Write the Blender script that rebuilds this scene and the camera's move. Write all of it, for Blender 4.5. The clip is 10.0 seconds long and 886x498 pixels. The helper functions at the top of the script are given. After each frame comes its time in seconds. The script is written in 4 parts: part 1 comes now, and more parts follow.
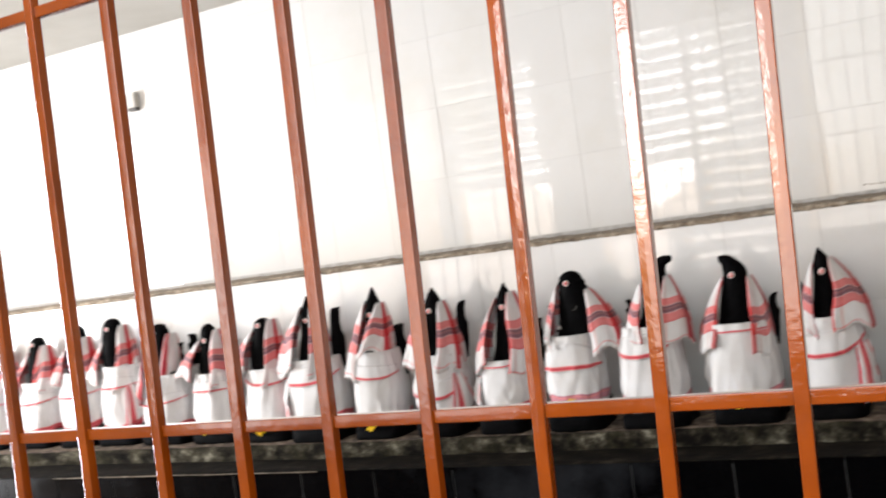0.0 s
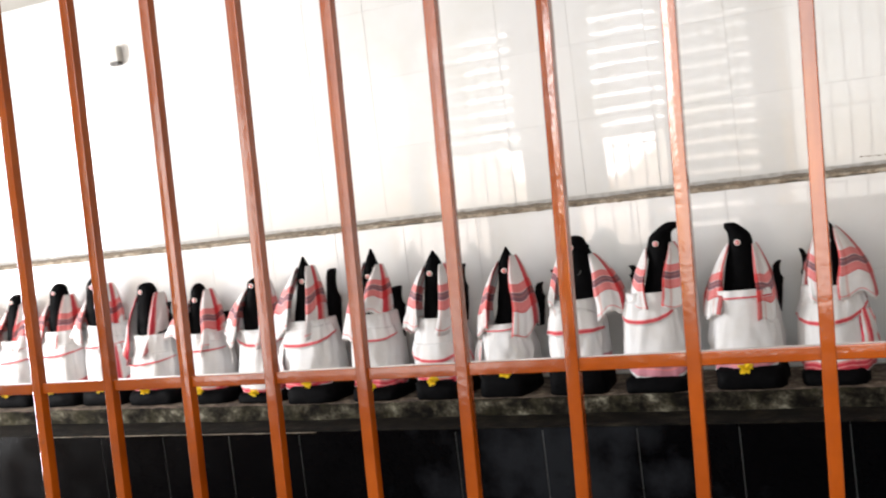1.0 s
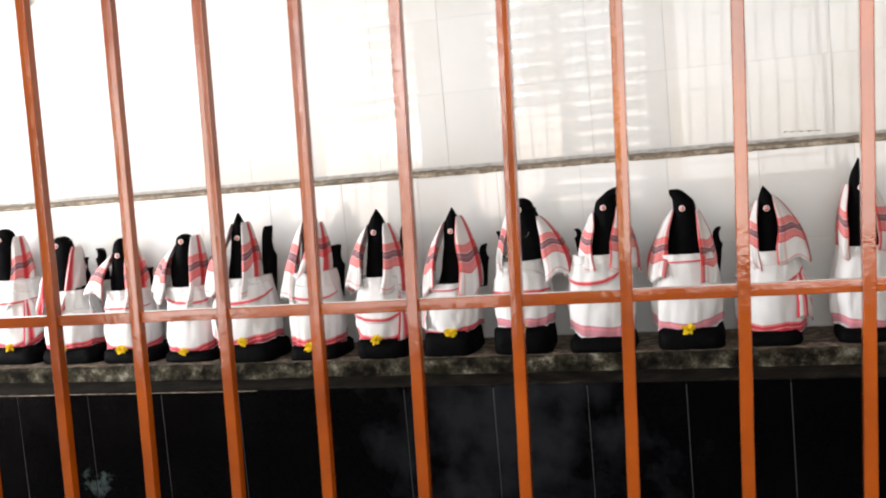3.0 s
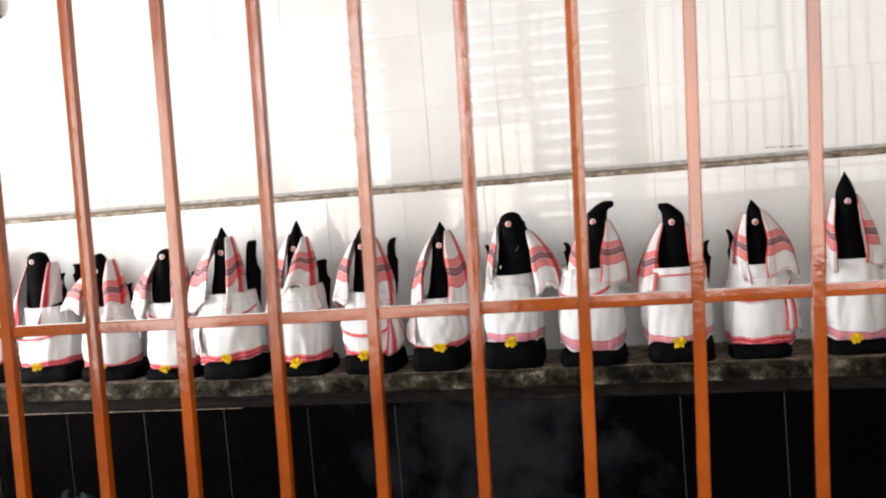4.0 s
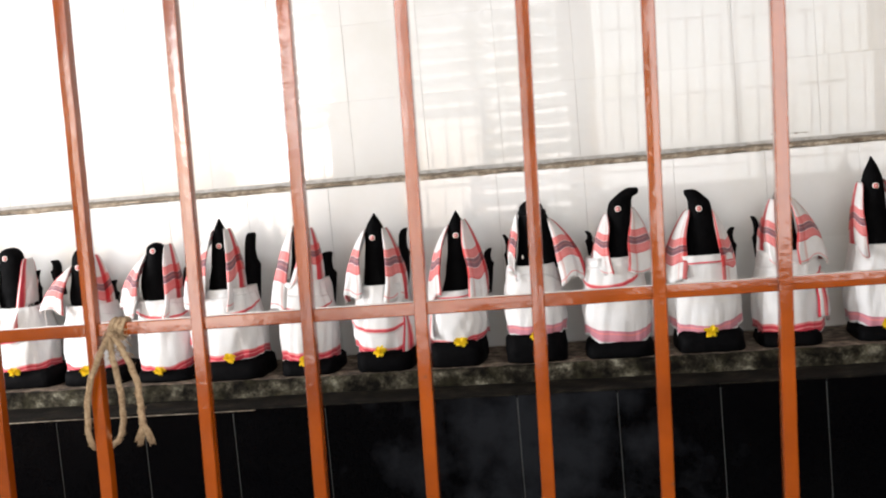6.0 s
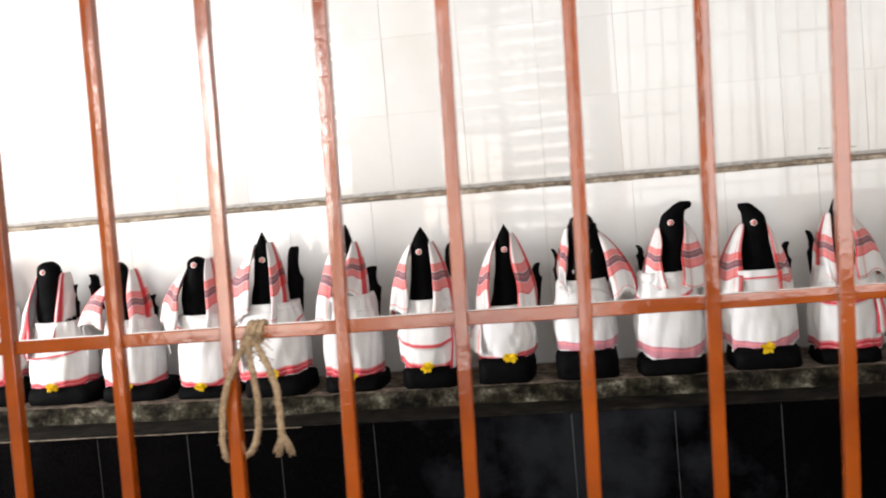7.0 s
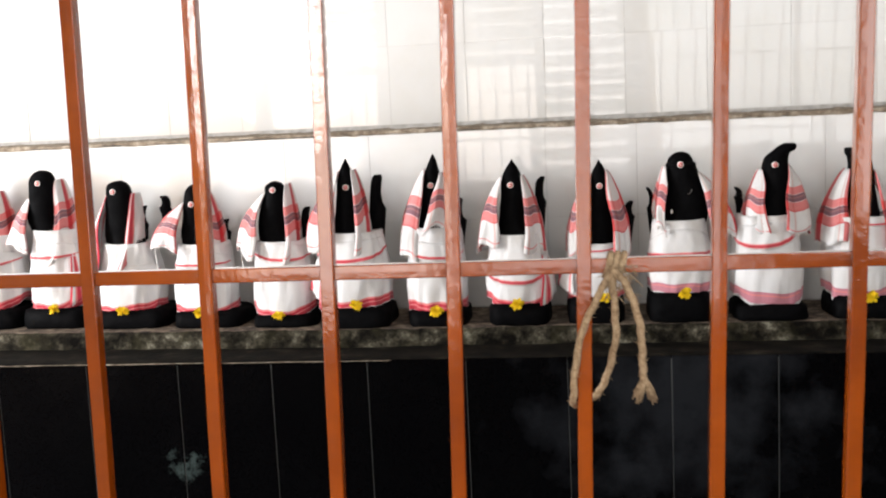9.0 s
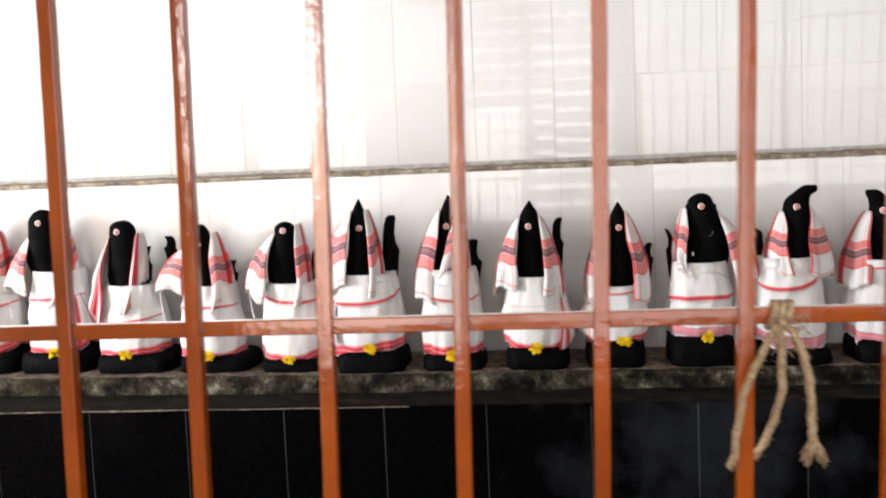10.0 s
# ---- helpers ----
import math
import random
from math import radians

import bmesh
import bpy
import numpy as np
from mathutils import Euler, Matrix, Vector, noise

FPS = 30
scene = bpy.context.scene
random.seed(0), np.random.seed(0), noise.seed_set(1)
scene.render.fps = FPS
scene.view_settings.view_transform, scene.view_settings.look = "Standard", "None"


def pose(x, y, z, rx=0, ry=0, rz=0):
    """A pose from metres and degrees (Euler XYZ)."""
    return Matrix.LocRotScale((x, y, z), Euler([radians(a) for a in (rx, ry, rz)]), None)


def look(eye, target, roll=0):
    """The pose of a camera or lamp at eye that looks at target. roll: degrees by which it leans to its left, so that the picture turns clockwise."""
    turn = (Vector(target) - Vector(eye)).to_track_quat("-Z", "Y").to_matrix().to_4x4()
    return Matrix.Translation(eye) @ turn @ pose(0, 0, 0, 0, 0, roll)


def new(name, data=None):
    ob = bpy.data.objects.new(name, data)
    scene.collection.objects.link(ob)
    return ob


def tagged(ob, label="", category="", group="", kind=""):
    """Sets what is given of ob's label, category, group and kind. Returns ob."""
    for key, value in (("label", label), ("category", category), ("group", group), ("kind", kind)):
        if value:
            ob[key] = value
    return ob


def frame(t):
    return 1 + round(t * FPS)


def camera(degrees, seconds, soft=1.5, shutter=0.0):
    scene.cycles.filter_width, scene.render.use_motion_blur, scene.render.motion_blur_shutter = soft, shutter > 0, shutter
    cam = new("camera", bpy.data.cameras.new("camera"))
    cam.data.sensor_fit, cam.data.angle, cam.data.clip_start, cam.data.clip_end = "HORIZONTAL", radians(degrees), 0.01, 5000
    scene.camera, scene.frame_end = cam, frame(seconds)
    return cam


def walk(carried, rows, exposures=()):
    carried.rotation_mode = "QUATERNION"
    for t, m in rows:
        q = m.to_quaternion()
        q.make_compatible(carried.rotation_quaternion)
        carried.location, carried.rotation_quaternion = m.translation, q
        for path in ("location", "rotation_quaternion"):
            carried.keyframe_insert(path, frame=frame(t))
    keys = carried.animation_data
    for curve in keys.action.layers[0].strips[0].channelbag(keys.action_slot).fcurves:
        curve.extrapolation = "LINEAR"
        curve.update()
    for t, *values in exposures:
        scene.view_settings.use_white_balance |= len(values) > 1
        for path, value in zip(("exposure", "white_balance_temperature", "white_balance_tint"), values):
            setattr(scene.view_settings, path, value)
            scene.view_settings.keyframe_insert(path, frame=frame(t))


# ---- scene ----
cam = camera(47.8, 10.0, soft=2.0, shutter=0.4)
PATH = [
    (0, (1.542, -0.877, 1.525), (0.648, 0.911, 1.504), -8.1),
    (0.2, (1.491, -0.905, 1.524), (0.671, 0.919, 1.508), -6.9),
    (0.5, (1.436, -0.92, 1.525), (0.59, 0.891, 1.449), -7.5),
    (0.7, (1.408, -0.928, 1.525), (0.564, 0.884, 1.454), -7.2),
    (1, (1.357, -0.948, 1.527), (0.546, 0.878, 1.431), -6.9),
    (1.2, (1.307, -0.969, 1.522), (0.578, 0.89, 1.409), -6.1),
    (1.5, (1.261, -0.99, 1.517), (0.605, 0.896, 1.402), -5.5),
    (1.7, (1.239, -0.999, 1.514), (0.594, 0.891, 1.396), -5.3),
    (2, (1.196, -1.016, 1.508), (0.527, 0.864, 1.373), -5.3),
    (2.2, (1.159, -1.029, 1.507), (0.517, 0.86, 1.365), -4.5),
    (2.5, (1.126, -1.045, 1.511), (0.563, 0.867, 1.342), -4.5),
    (2.7, (1.095, -1.054, 1.511), (0.528, 0.855, 1.327), -4.8),
    (3.8, (0.953, -1.065, 1.5), (0.486, 0.875, 1.352), -4.9),
    (4, (0.929, -1.068, 1.498), (0.466, 0.872, 1.352), -4.8),
    (4.5, (0.829, -1.056, 1.489), (0.389, 0.891, 1.369), -5.6),
    (4.8, (0.773, -1.047, 1.488), (0.368, 0.904, 1.325), -6.3),
    (5, (0.743, -1.03, 1.486), (0.355, 0.925, 1.321), -6.0),
    (5.2, (0.686, -1.024, 1.486), (0.377, 0.946, 1.33), -5.0),
    (6.3, (0.487, -0.969, 1.492), (0.204, 1.004, 1.325), -5.1),
    (6.5, (0.464, -0.959, 1.489), (0.175, 1.013, 1.326), -5.4),
    (7, (0.36, -0.949, 1.478), (0.07, 1.026, 1.354), -4.9),
    (7.5, (0.279, -0.939, 1.474), (-0.008, 1.037, 1.351), -5.0),
    (8, (0.17, -0.93, 1.474), (-0.13, 1.039, 1.295), -4.4),
    (8.2, (0.124, -0.927, 1.48), (-0.178, 1.039, 1.273), -3.9),
    (8.5, (0.078, -0.92, 1.481), (-0.241, 1.04, 1.243), -3.8),
    (8.9, (0.010, -0.906, 1.485), (-0.275, 1.056, 1.227), -3.0),
    (9, (-0.007, -0.895, 1.485), (-0.275, 1.07, 1.231), -2.7),
    (9.5, (-0.073, -0.877, 1.486), (-0.315, 1.096, 1.266), -2.1),
    (9.8, (-0.116, -0.852, 1.485), (-0.338, 1.125, 1.288), -2.2),
    (10, (-0.162, -0.837, 1.488), (-0.372, 1.144, 1.312), -2.4),
]
walk(cam, [(t, look(eye, target, roll)) for t, eye, target, roll in PATH], exposures=[(0, 0.12), (2, 0.22), (7, 0.22), (9, 0.06), (10, 0.06)])

# ---- light ----
world = bpy.data.worlds.new("sky")
scene.world = world
world.use_nodes = True
wn = world.node_tree
sky = wn.nodes.new("ShaderNodeTexSky")
sky.sky_type, sky.sun_disc = "NISHITA", False
sky.sun_elevation, sky.sun_rotation = radians(7), radians(196.0)
wn.links.new(sky.outputs[0], wn.nodes["Background"].inputs[0])
wn.nodes["Background"].inputs[1].default_value = 0.05


def area_lamp(name, eye, target, width, height, watts, colour):
    data = bpy.data.lights.new(name, "AREA")
    data.shape, data.size, data.size_y, data.energy, data.color = "RECTANGLE", width, height, watts, colour
    ob = new(name, data)
    ob.matrix_world = look(eye, target)
    return ob


# a low hazy sun from the front left, and the sky's light in the doorways and the louvred windows
sun = new("sun", bpy.data.lights.new("sun", "SUN"))
sun.data.energy, sun.data.angle, sun.data.color = 0.6, radians(12), (0.99, 0.965, 0.985)
sun.matrix_world = look((-1.15, -4.0, 0.43 + 2.0), (0, 0, 2.0))
area_lamp("side_door_daylight", (-5.02, 0.62, 1.45), (-0.6, 2.6, 1.4), 1.05, 2.7, 370, (0.98, 0.98, 1.0))
area_lamp("doorway_daylight", (-3.8, -1.9, 1.6), (-3.2, 2.6, 1.5), 1.8, 2.9, 22, (0.97, 0.98, 1.0))
area_lamp("window_and_fill_light", (-2.26, -1.92, 2.1), (-2.1, 2.6, 1.8), 1.05, 2.3, 44, (0.98, 0.98, 1.0))
area_lamp("window_and_fill_light", (-0.68, -1.92, 2.1), (-0.6, 2.6, 1.8), 0.62, 2.3, 24, (0.98, 0.98, 1.0))
area_lamp("window_and_fill_light", (0.08, -1.92, 2.1), (0.1, 2.6, 1.8), 0.74, 2.3, 40, (0.98, 0.98, 1.0))
# fill lamp for the right of the back wall, in two added openings
area_lamp("window_and_fill_light", (1.9, -1.92, 2.2), (1.8, 2.6, 1.8), 2.4, 2.1, 74, (0.92, 0.97, 1.0))

# ---- materials ----


class Nodes:
    """A small wrapper for building node materials."""

    def __init__(self, name, rough=0.6, metal=0.0, coat=0.0):
        self.mat = bpy.data.materials.new(name)
        self.mat.use_nodes = True
        self.tree = self.mat.node_tree
        self.bsdf = self.tree.nodes["Principled BSDF"]
        self.set(Roughness=rough, Metallic=metal)
        self.bsdf.inputs["Coat Weight"].default_value = coat
        self.place = self.add("ShaderNodeTexCoord").outputs["Object"]
        self.geo = self.add("ShaderNodeNewGeometry").outputs["Position"]

    def add(self, kind, **values):
        node = self.tree.nodes.new(kind)
        for key, value in values.items():
            node.inputs[key.replace("_", " ")].default_value = value
        return node

    def link(self, a, b):
        self.tree.links.new(a, b)

    def set(self, **values):
        for key, value in values.items():
            self.bsdf.inputs[key].default_value = value

    def noise(self, scale, detail=4.0, rough=0.6, coords=None):
        node = self.add("ShaderNodeTexNoise", Scale=scale, Detail=detail, Roughness=rough)
        self.link(coords or self.geo, node.inputs["Vector"])
        return node.outputs["Fac"]

    def ramp(self, fac, stops, constant=False):
        node = self.add("ShaderNodeValToRGB")
        node.color_ramp.interpolation = "CONSTANT" if constant else "LINEAR"
        marks = node.color_ramp.elements
        while len(marks) < len(stops):
            marks.new(0.5)
        for mark, (at, colour) in zip(marks, stops):
            mark.position, mark.color = at, (*colour, 1)
        self.link(fac, node.inputs[0])
        return node.outputs[0]

    def mix(self, fac, a, b, blend="MIX"):
        node = self.tree.nodes.new("ShaderNodeMix")
        node.data_type, node.blend_type = "RGBA", blend
        for value, socket in ((fac, node.inputs[0]), (a, node.inputs[6]), (b, node.inputs[7])):
            if isinstance(value, (int, float)):
                socket.default_value = value
            elif isinstance(value, tuple):
                socket.default_value = (*value, 1)
            else:
                self.link(value, socket)
        return node.outputs[2]

    def math(self, kind, a, b):
        node = self.tree.nodes.new("ShaderNodeMath")
        node.operation = kind
        for value, socket in ((a, node.inputs[0]), (b, node.inputs[1])):
            if isinstance(value, (int, float)):
                socket.default_value = value
            else:
                self.link(value, socket)
        return node.outputs[0]

    def colour(self, socket):
        self.link(socket, self.bsdf.inputs["Base Color"])

    def rough(self, fac, low, high):
        grey = self.ramp(fac, [(0.3, (low,) * 3), (0.7, (high,) * 3)])
        self.link(grey, self.bsdf.inputs["Roughness"])

    def bump(self, fac, strength, distance):
        node = self.add("ShaderNodeBump", Strength=strength, Distance=distance)
        self.link(fac, node.inputs["Height"])
        self.link(node.outputs[0], self.bsdf.inputs["Normal"])

    def random(self):
        return self.add("ShaderNodeObjectInfo").outputs["Random"]


def glazed_tile():
    n = Nodes("glazed_white_tile", 0.06)
    tone = n.ramp(n.random(), [(0, (0.70, 0.70, 0.69)), (1, (0.74, 0.74, 0.73))])
    dirt = n.ramp(n.noise(3.0, 6), [(0.45, (1, 1, 1)), (0.75, (0.93, 0.92, 0.89))])
    n.colour(n.mix(1.0, tone, dirt, "MULTIPLY"))
    n.rough(n.noise(9.0, 5), 0.014, 0.038)
    n.bump(n.noise(2.2, 2), 0.006, 0.02)
    n.bsdf.inputs["Specular IOR Level"].default_value = 0.38
    return n.mat


def plaster(name, colour, rough=0.85):
    n = Nodes(name, rough)
    stain = n.ramp(n.noise(1.6, 6), [(0.35, (0.86, 0.85, 0.83)), (0.65, (1, 1, 1))])
    n.colour(n.mix(1.0, colour, stain, "MULTIPLY"))
    n.bump(n.noise(60, 5), 0.25, 0.004)
    return n.mat


def grout():
    n = Nodes("greyed_grout", 0.9)
    n.colour(n.ramp(n.noise(30, 5), [(0.3, (0.36, 0.35, 0.33)), (0.7, (0.60, 0.59, 0.57))]))
    return n.mat


def plain_dust(name, stops):
    n = Nodes(name, 0.95)
    n.colour(n.ramp(n.noise(26, 7, 0.7), stops))
    n.bump(n.noise(120, 5), 0.5, 0.004)
    return n.mat


def black_granite():
    n = Nodes("polished_black_granite", 0.15)
    base = n.ramp(n.noise(380, 3), [(0.45, (0.0006, 0.0006, 0.0008)), (0.8, (0.003, 0.0033, 0.004))])
    dust = n.ramp(n.noise(4.2, 7, 0.65), [(0.52, (0, 0, 0)), (0.78, (1, 1, 1))])
    skin = n.mix(n.math("MULTIPLY", dust, 0.003), base, (0.32, 0.34, 0.35))
    # a splash of limewash low on the cladding
    away = n.add("ShaderNodeVectorMath")
    away.operation = "DISTANCE"
    n.link(n.geo, away.inputs[0])
    away.inputs[1].default_value = (-1.30, 2.136, 0.40)
    edge = n.math("SUBTRACT", n.noise(26, 7, 0.7), n.math("MULTIPLY", away.outputs["Value"], 3.2))
    splash = n.ramp(edge, [(0.36, (0, 0, 0)), (0.52, (1, 1, 1))])
    # a wiped, dusty smear and a painted reflection under the middle of the row
    near = n.add("ShaderNodeVectorMath")
    near.operation = "DISTANCE"
    n.link(n.geo, near.inputs[0])
    near.inputs[1].default_value = (0.28, 2.136, 0.64)
    haze = n.math("SUBTRACT", n.noise(6.5, 8, 0.62), n.math("MULTIPLY", near.outputs["Value"], 0.55))
    smear_sheen = n.ramp(haze, [(0.24, (0, 0, 0)), (0.50, (1, 1, 1))])
    skin = n.mix(n.math("MULTIPLY", smear_sheen, 0.036), skin, (0.30, 0.33, 0.38))
    n.colour(n.mix(n.math("MULTIPLY", splash, 0.2), skin, (0.16, 0.22, 0.21)))
    n.rough(n.noise(5.0, 6), 0.10, 0.3)
    n.bsdf.inputs["Specular IOR Level"].default_value = 0.035
    return n.mat


def worn_ledge():
    n = Nodes("mossy_worn_stone", 0.9)
    broad = n.ramp(n.noise(11, 9, 0.72), [(0.42, (0.005, 0.004, 0.003)), (0.50, (0.030, 0.026, 0.018)), (0.58, (0.10, 0.09, 0.065)), (0.67, (0.36, 0.34, 0.27))])
    fine = n.ramp(n.noise(80, 6, 0.7), [(0.3, (0.35, 0.34, 0.32)), (0.7, (1, 1, 1))])
    moss = n.ramp(n.noise(9, 5), [(0.50, (0, 0, 0)), (0.66, (1, 1, 1))])
    n.colour(n.mix(n.math("MULTIPLY", moss, 0.45), n.mix(1.0, broad, fine, "MULTIPLY"), (0.040, 0.036, 0.018)))
    n.bsdf.inputs["Specular IOR Level"].default_value = 0.08
    n.bump(n.noise(60, 8, 0.7), 0.8, 0.010)
    return n.mat


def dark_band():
    n = Nodes("dark_cement_strip", 0.8)
    # mottled near-black to dark brown
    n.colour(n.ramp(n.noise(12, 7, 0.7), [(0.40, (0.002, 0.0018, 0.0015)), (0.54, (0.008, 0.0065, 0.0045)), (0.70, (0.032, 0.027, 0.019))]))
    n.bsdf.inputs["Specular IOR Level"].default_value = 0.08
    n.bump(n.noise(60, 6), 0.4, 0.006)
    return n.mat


def idol_stone():
    n = Nodes("oiled_black_stone", 0.62)
    n.colour(n.ramp(n.noise(60, 5), [(0.3, (0.0008, 0.0008, 0.001)), (0.75, (0.003, 0.003, 0.0035))]))
    n.rough(n.noise(18, 4), 0.55, 0.8)
    n.bsdf.inputs["Specular IOR Level"].default_value = 0.035
    n.bump(n.noise(85, 6), 0.35, 0.004)
    return n.mat


def plain(name, colour, rough=0.5):
    n = Nodes(name, rough)
    n.colour(n.mix(n.math("MULTIPLY", n.noise(90, 3), 0.3), colour, tuple(c * 0.7 for c in colour)))
    return n.mat


def cloth(name, stops, across=False, drift=0.0, cross=None):
    n = Nodes(name, 0.9)
    uv = n.add("ShaderNodeTexCoord").outputs["UV"]
    axes = n.add("ShaderNodeSeparateXYZ")
    n.link(uv, axes.inputs[0])
    along = axes.outputs[0 if across else 1]
    wobble = n.math("MULTIPLY", n.math("SUBTRACT", n.noise(16, 2), 0.5), 0.03)
    along = n.math("ADD", along, wobble)
    if drift:
        along = n.math("ADD", along, n.math("MULTIPLY", n.math("SUBTRACT", n.random(), 0.5), drift))
    stripes = n.ramp(along, stops, True)
    if cross:
        over = n.math("ADD", axes.outputs[0], n.math("MULTIPLY", n.random(), 0.12))
        stripes = n.mix(1.0, stripes, n.ramp(over, cross, True), "MULTIPLY")
    threads = n.add("ShaderNodeTexWave", Scale=95.0, Distortion=0.4)
    n.link(uv, threads.inputs["Vector"])
    weave = n.ramp(threads.outputs["Fac"], [(0.0, (0.86, 0.85, 0.84)), (1.0, (1, 1, 1))])
    soil = n.ramp(n.noise(11, 5), [(0.4, (1, 1, 1)), (0.75, (0.90, 0.88, 0.85))])
    n.colour(n.mix(1.0, n.mix(1.0, stripes, weave, "MULTIPLY"), soil, "MULTIPLY"))
    n.bump(n.noise(260, 3), 0.3, 0.002)
    n.bsdf.inputs["Sheen Weight"].default_value = 0.15
    return n.mat


def bar_paint():
    n = Nodes("glossy_brown_enamel", 0.22, coat=1.0)
    tone = n.ramp(n.noise(7, 5), [(0.3, (0.175, 0.029, 0.0012)), (0.7, (0.315, 0.060, 0.0025))])
    chips = n.ramp(n.noise(55, 6, 0.7), [(0.66, (0, 0, 0)), (0.72, (1, 1, 1))])
    n.colour(n.mix(n.math("MULTIPLY", chips, 0.7), tone, (0.12, 0.045, 0.02)))
    n.rough(n.noise(40, 5), 0.10, 0.25)
    n.bsdf.inputs["Coat Roughness"].default_value = 0.05
    n.bsdf.inputs["Coat IOR"].default_value = 1.56
    n.bsdf.inputs["Specular IOR Level"].default_value = 0.2
    # brush runs and grit under the enamel
    lumps = n.math("ADD", n.noise(48, 5, 0.6), n.math("MULTIPLY", n.noise(190, 3), 0.35))
    node = n.add("ShaderNodeBump", Strength=0.13, Distance=0.003)
    n.link(lumps, node.inputs["Height"])
    n.link(node.outputs[0], n.bsdf.inputs["Normal"])
    n.link(node.outputs[0], n.bsdf.inputs["Coat Normal"])
    return n.mat


def frosted_glass(name, clear):
    """Dusty ribbed glass that passes a little of the daylight straight on and scatters the rest."""
    n = Nodes(name, 0.5)
    n.colour(n.ramp(n.noise(20, 4), [(0.3, (0.62, 0.64, 0.63)), (0.7, (0.72, 0.73, 0.72))]))
    veil = n.add("ShaderNodeBsdfTranslucent")
    veil.inputs["Color"].default_value = (clear, clear * 1.02, clear * 1.02, 1)
    both = n.add("ShaderNodeMixShader")
    both.inputs[0].default_value = 0.6
    n.link(n.bsdf.outputs[0], both.inputs[1])
    n.link(veil.outputs[0], both.inputs[2])
    thin = n.add("ShaderNodeBsdfTransparent")
    thin.inputs["Color"].default_value = (0.86, 0.88, 0.87, 1)
    pane = n.add("ShaderNodeMixShader")
    pane.inputs[0].default_value = 0.08
    n.link(both.outputs[0], pane.inputs[1])
    n.link(thin.outputs[0], pane.inputs[2])
    n.link(pane.outputs[0], n.tree.nodes["Material Output"].inputs["Surface"])
    return n.mat


def jute():
    n = Nodes("jute_fibre", 0.95)
    n.colour(n.ramp(n.noise(240, 5), [(0.3, (0.20, 0.125, 0.065)), (0.7, (0.46, 0.33, 0.20))]))
    n.bump(n.noise(500, 4), 0.6, 0.003)
    return n.mat


WHITE, RED, PINK, GREY = (0.67, 0.67, 0.675), (0.50, 0.026, 0.05), (0.68, 0.225, 0.225), (0.19, 0.095, 0.12)
TILE, GROUT, GRANITE = glazed_tile(), grout(), black_granite()
LEDGE, BAND, STONE = worn_ledge(), dark_band(), idol_stone()
PAINT, JUTE = bar_paint(), jute()
CEILING, PLASTER, FLOOR = plaster("ceiling_distemper", (0.52, 0.51, 0.475)), plaster("dingy_plaster", (0.40, 0.30, 0.23)), plaster("dark_stone_floor", (0.10, 0.062, 0.042), 0.5)
PALE_JOINT = plain("pale_joint_filler", (0.045, 0.047, 0.047), 0.8)
SLAT = plain("grey_painted_frame", (0.42, 0.42, 0.41), 0.5)
SLAT_GLASS = frosted_glass("dusty_frosted_glass", 0.28)
EYE_WHITE, EYE_RED = plain("enamel_white", (0.85, 0.80, 0.76), 0.4), plain("vermilion", (0.55, 0.015, 0.012), 0.5)
YELLOW = plain("marigold_yellow", (0.95, 0.70, 0.004), 0.7)
BOX_WHITE, BOX_DARK = plain("aged_white_plastic", (0.50, 0.48, 0.44), 0.4), plain("dark_socket", (0.08, 0.075, 0.07), 0.6)
DUST = plain_dust("brown_dusty_cement", [(0.36, (0.025, 0.016, 0.010)), (0.5, (0.10, 0.070, 0.048)), (0.66, (0.27, 0.21, 0.15))])
TAN = plain_dust("tan_broken_cement", [(0.34, (0.08, 0.060, 0.042)), (0.5, (0.23, 0.183, 0.132)), (0.66, (0.44, 0.38, 0.30))])
CORAL, PLUM, PALE = (0.66, 0.205, 0.205), (0.30, 0.14, 0.15), (0.72, 0.58, 0.57)
SHAWL = cloth("checked_shawl_cotton", [(0, WHITE), (0.33, CORAL), (0.365, PINK), (0.375, CORAL), (0.435, PALE), (0.443, GREY), (0.475, PLUM), (0.50, GREY), (0.545, PALE), (0.553, CORAL),
                                       (0.625, PINK), (0.635, CORAL), (0.675, RED), (0.685, WHITE), (0.955, PINK), (0.97, WHITE)], drift=0.14,
              cross=[(0, (0.85, 0.22, 0.22)), (0.08, (0.98, 0.97, 0.97)), (0.15, (0.92, 0.66, 0.63)), (0.18, (1, 1, 1)), (0.52, (1, 0.88, 0.87)), (0.56, (0.72, 0.05, 0.07)), (0.69, (0.94, 0.50, 0.48)), (0.74, (1, 1, 1)), (0.86, (0.85, 0.2, 0.2)), (0.95, (1, 1, 1))])
SHAWL_LONG = cloth("striped_shawl_cotton", [(0, RED), (0.07, WHITE), (0.16, PINK), (0.22, RED), (0.34, PINK), (0.4, WHITE), (0.8, PINK), (0.9, WHITE)], across=True)
WRAP = cloth("waistcloth_cotton", [(0, WHITE), (0.86, PINK), (0.885, RED), (0.92, PINK), (0.935, RED), (0.985, WHITE)])
MAUVE = (0.50, 0.20, 0.25)
WRAP_MAUVE = cloth("waistcloth_mauve_cotton", [(0, WHITE), (0.84, MAUVE), (0.87, PINK), (0.89, MAUVE), (0.965, WHITE)])
FOLD = cloth("waistcloth_fold_cotton", [(0, WHITE), (0.78, PINK), (0.83, RED), (0.91, PINK), (0.95, WHITE)])

# ---- building blocks ----


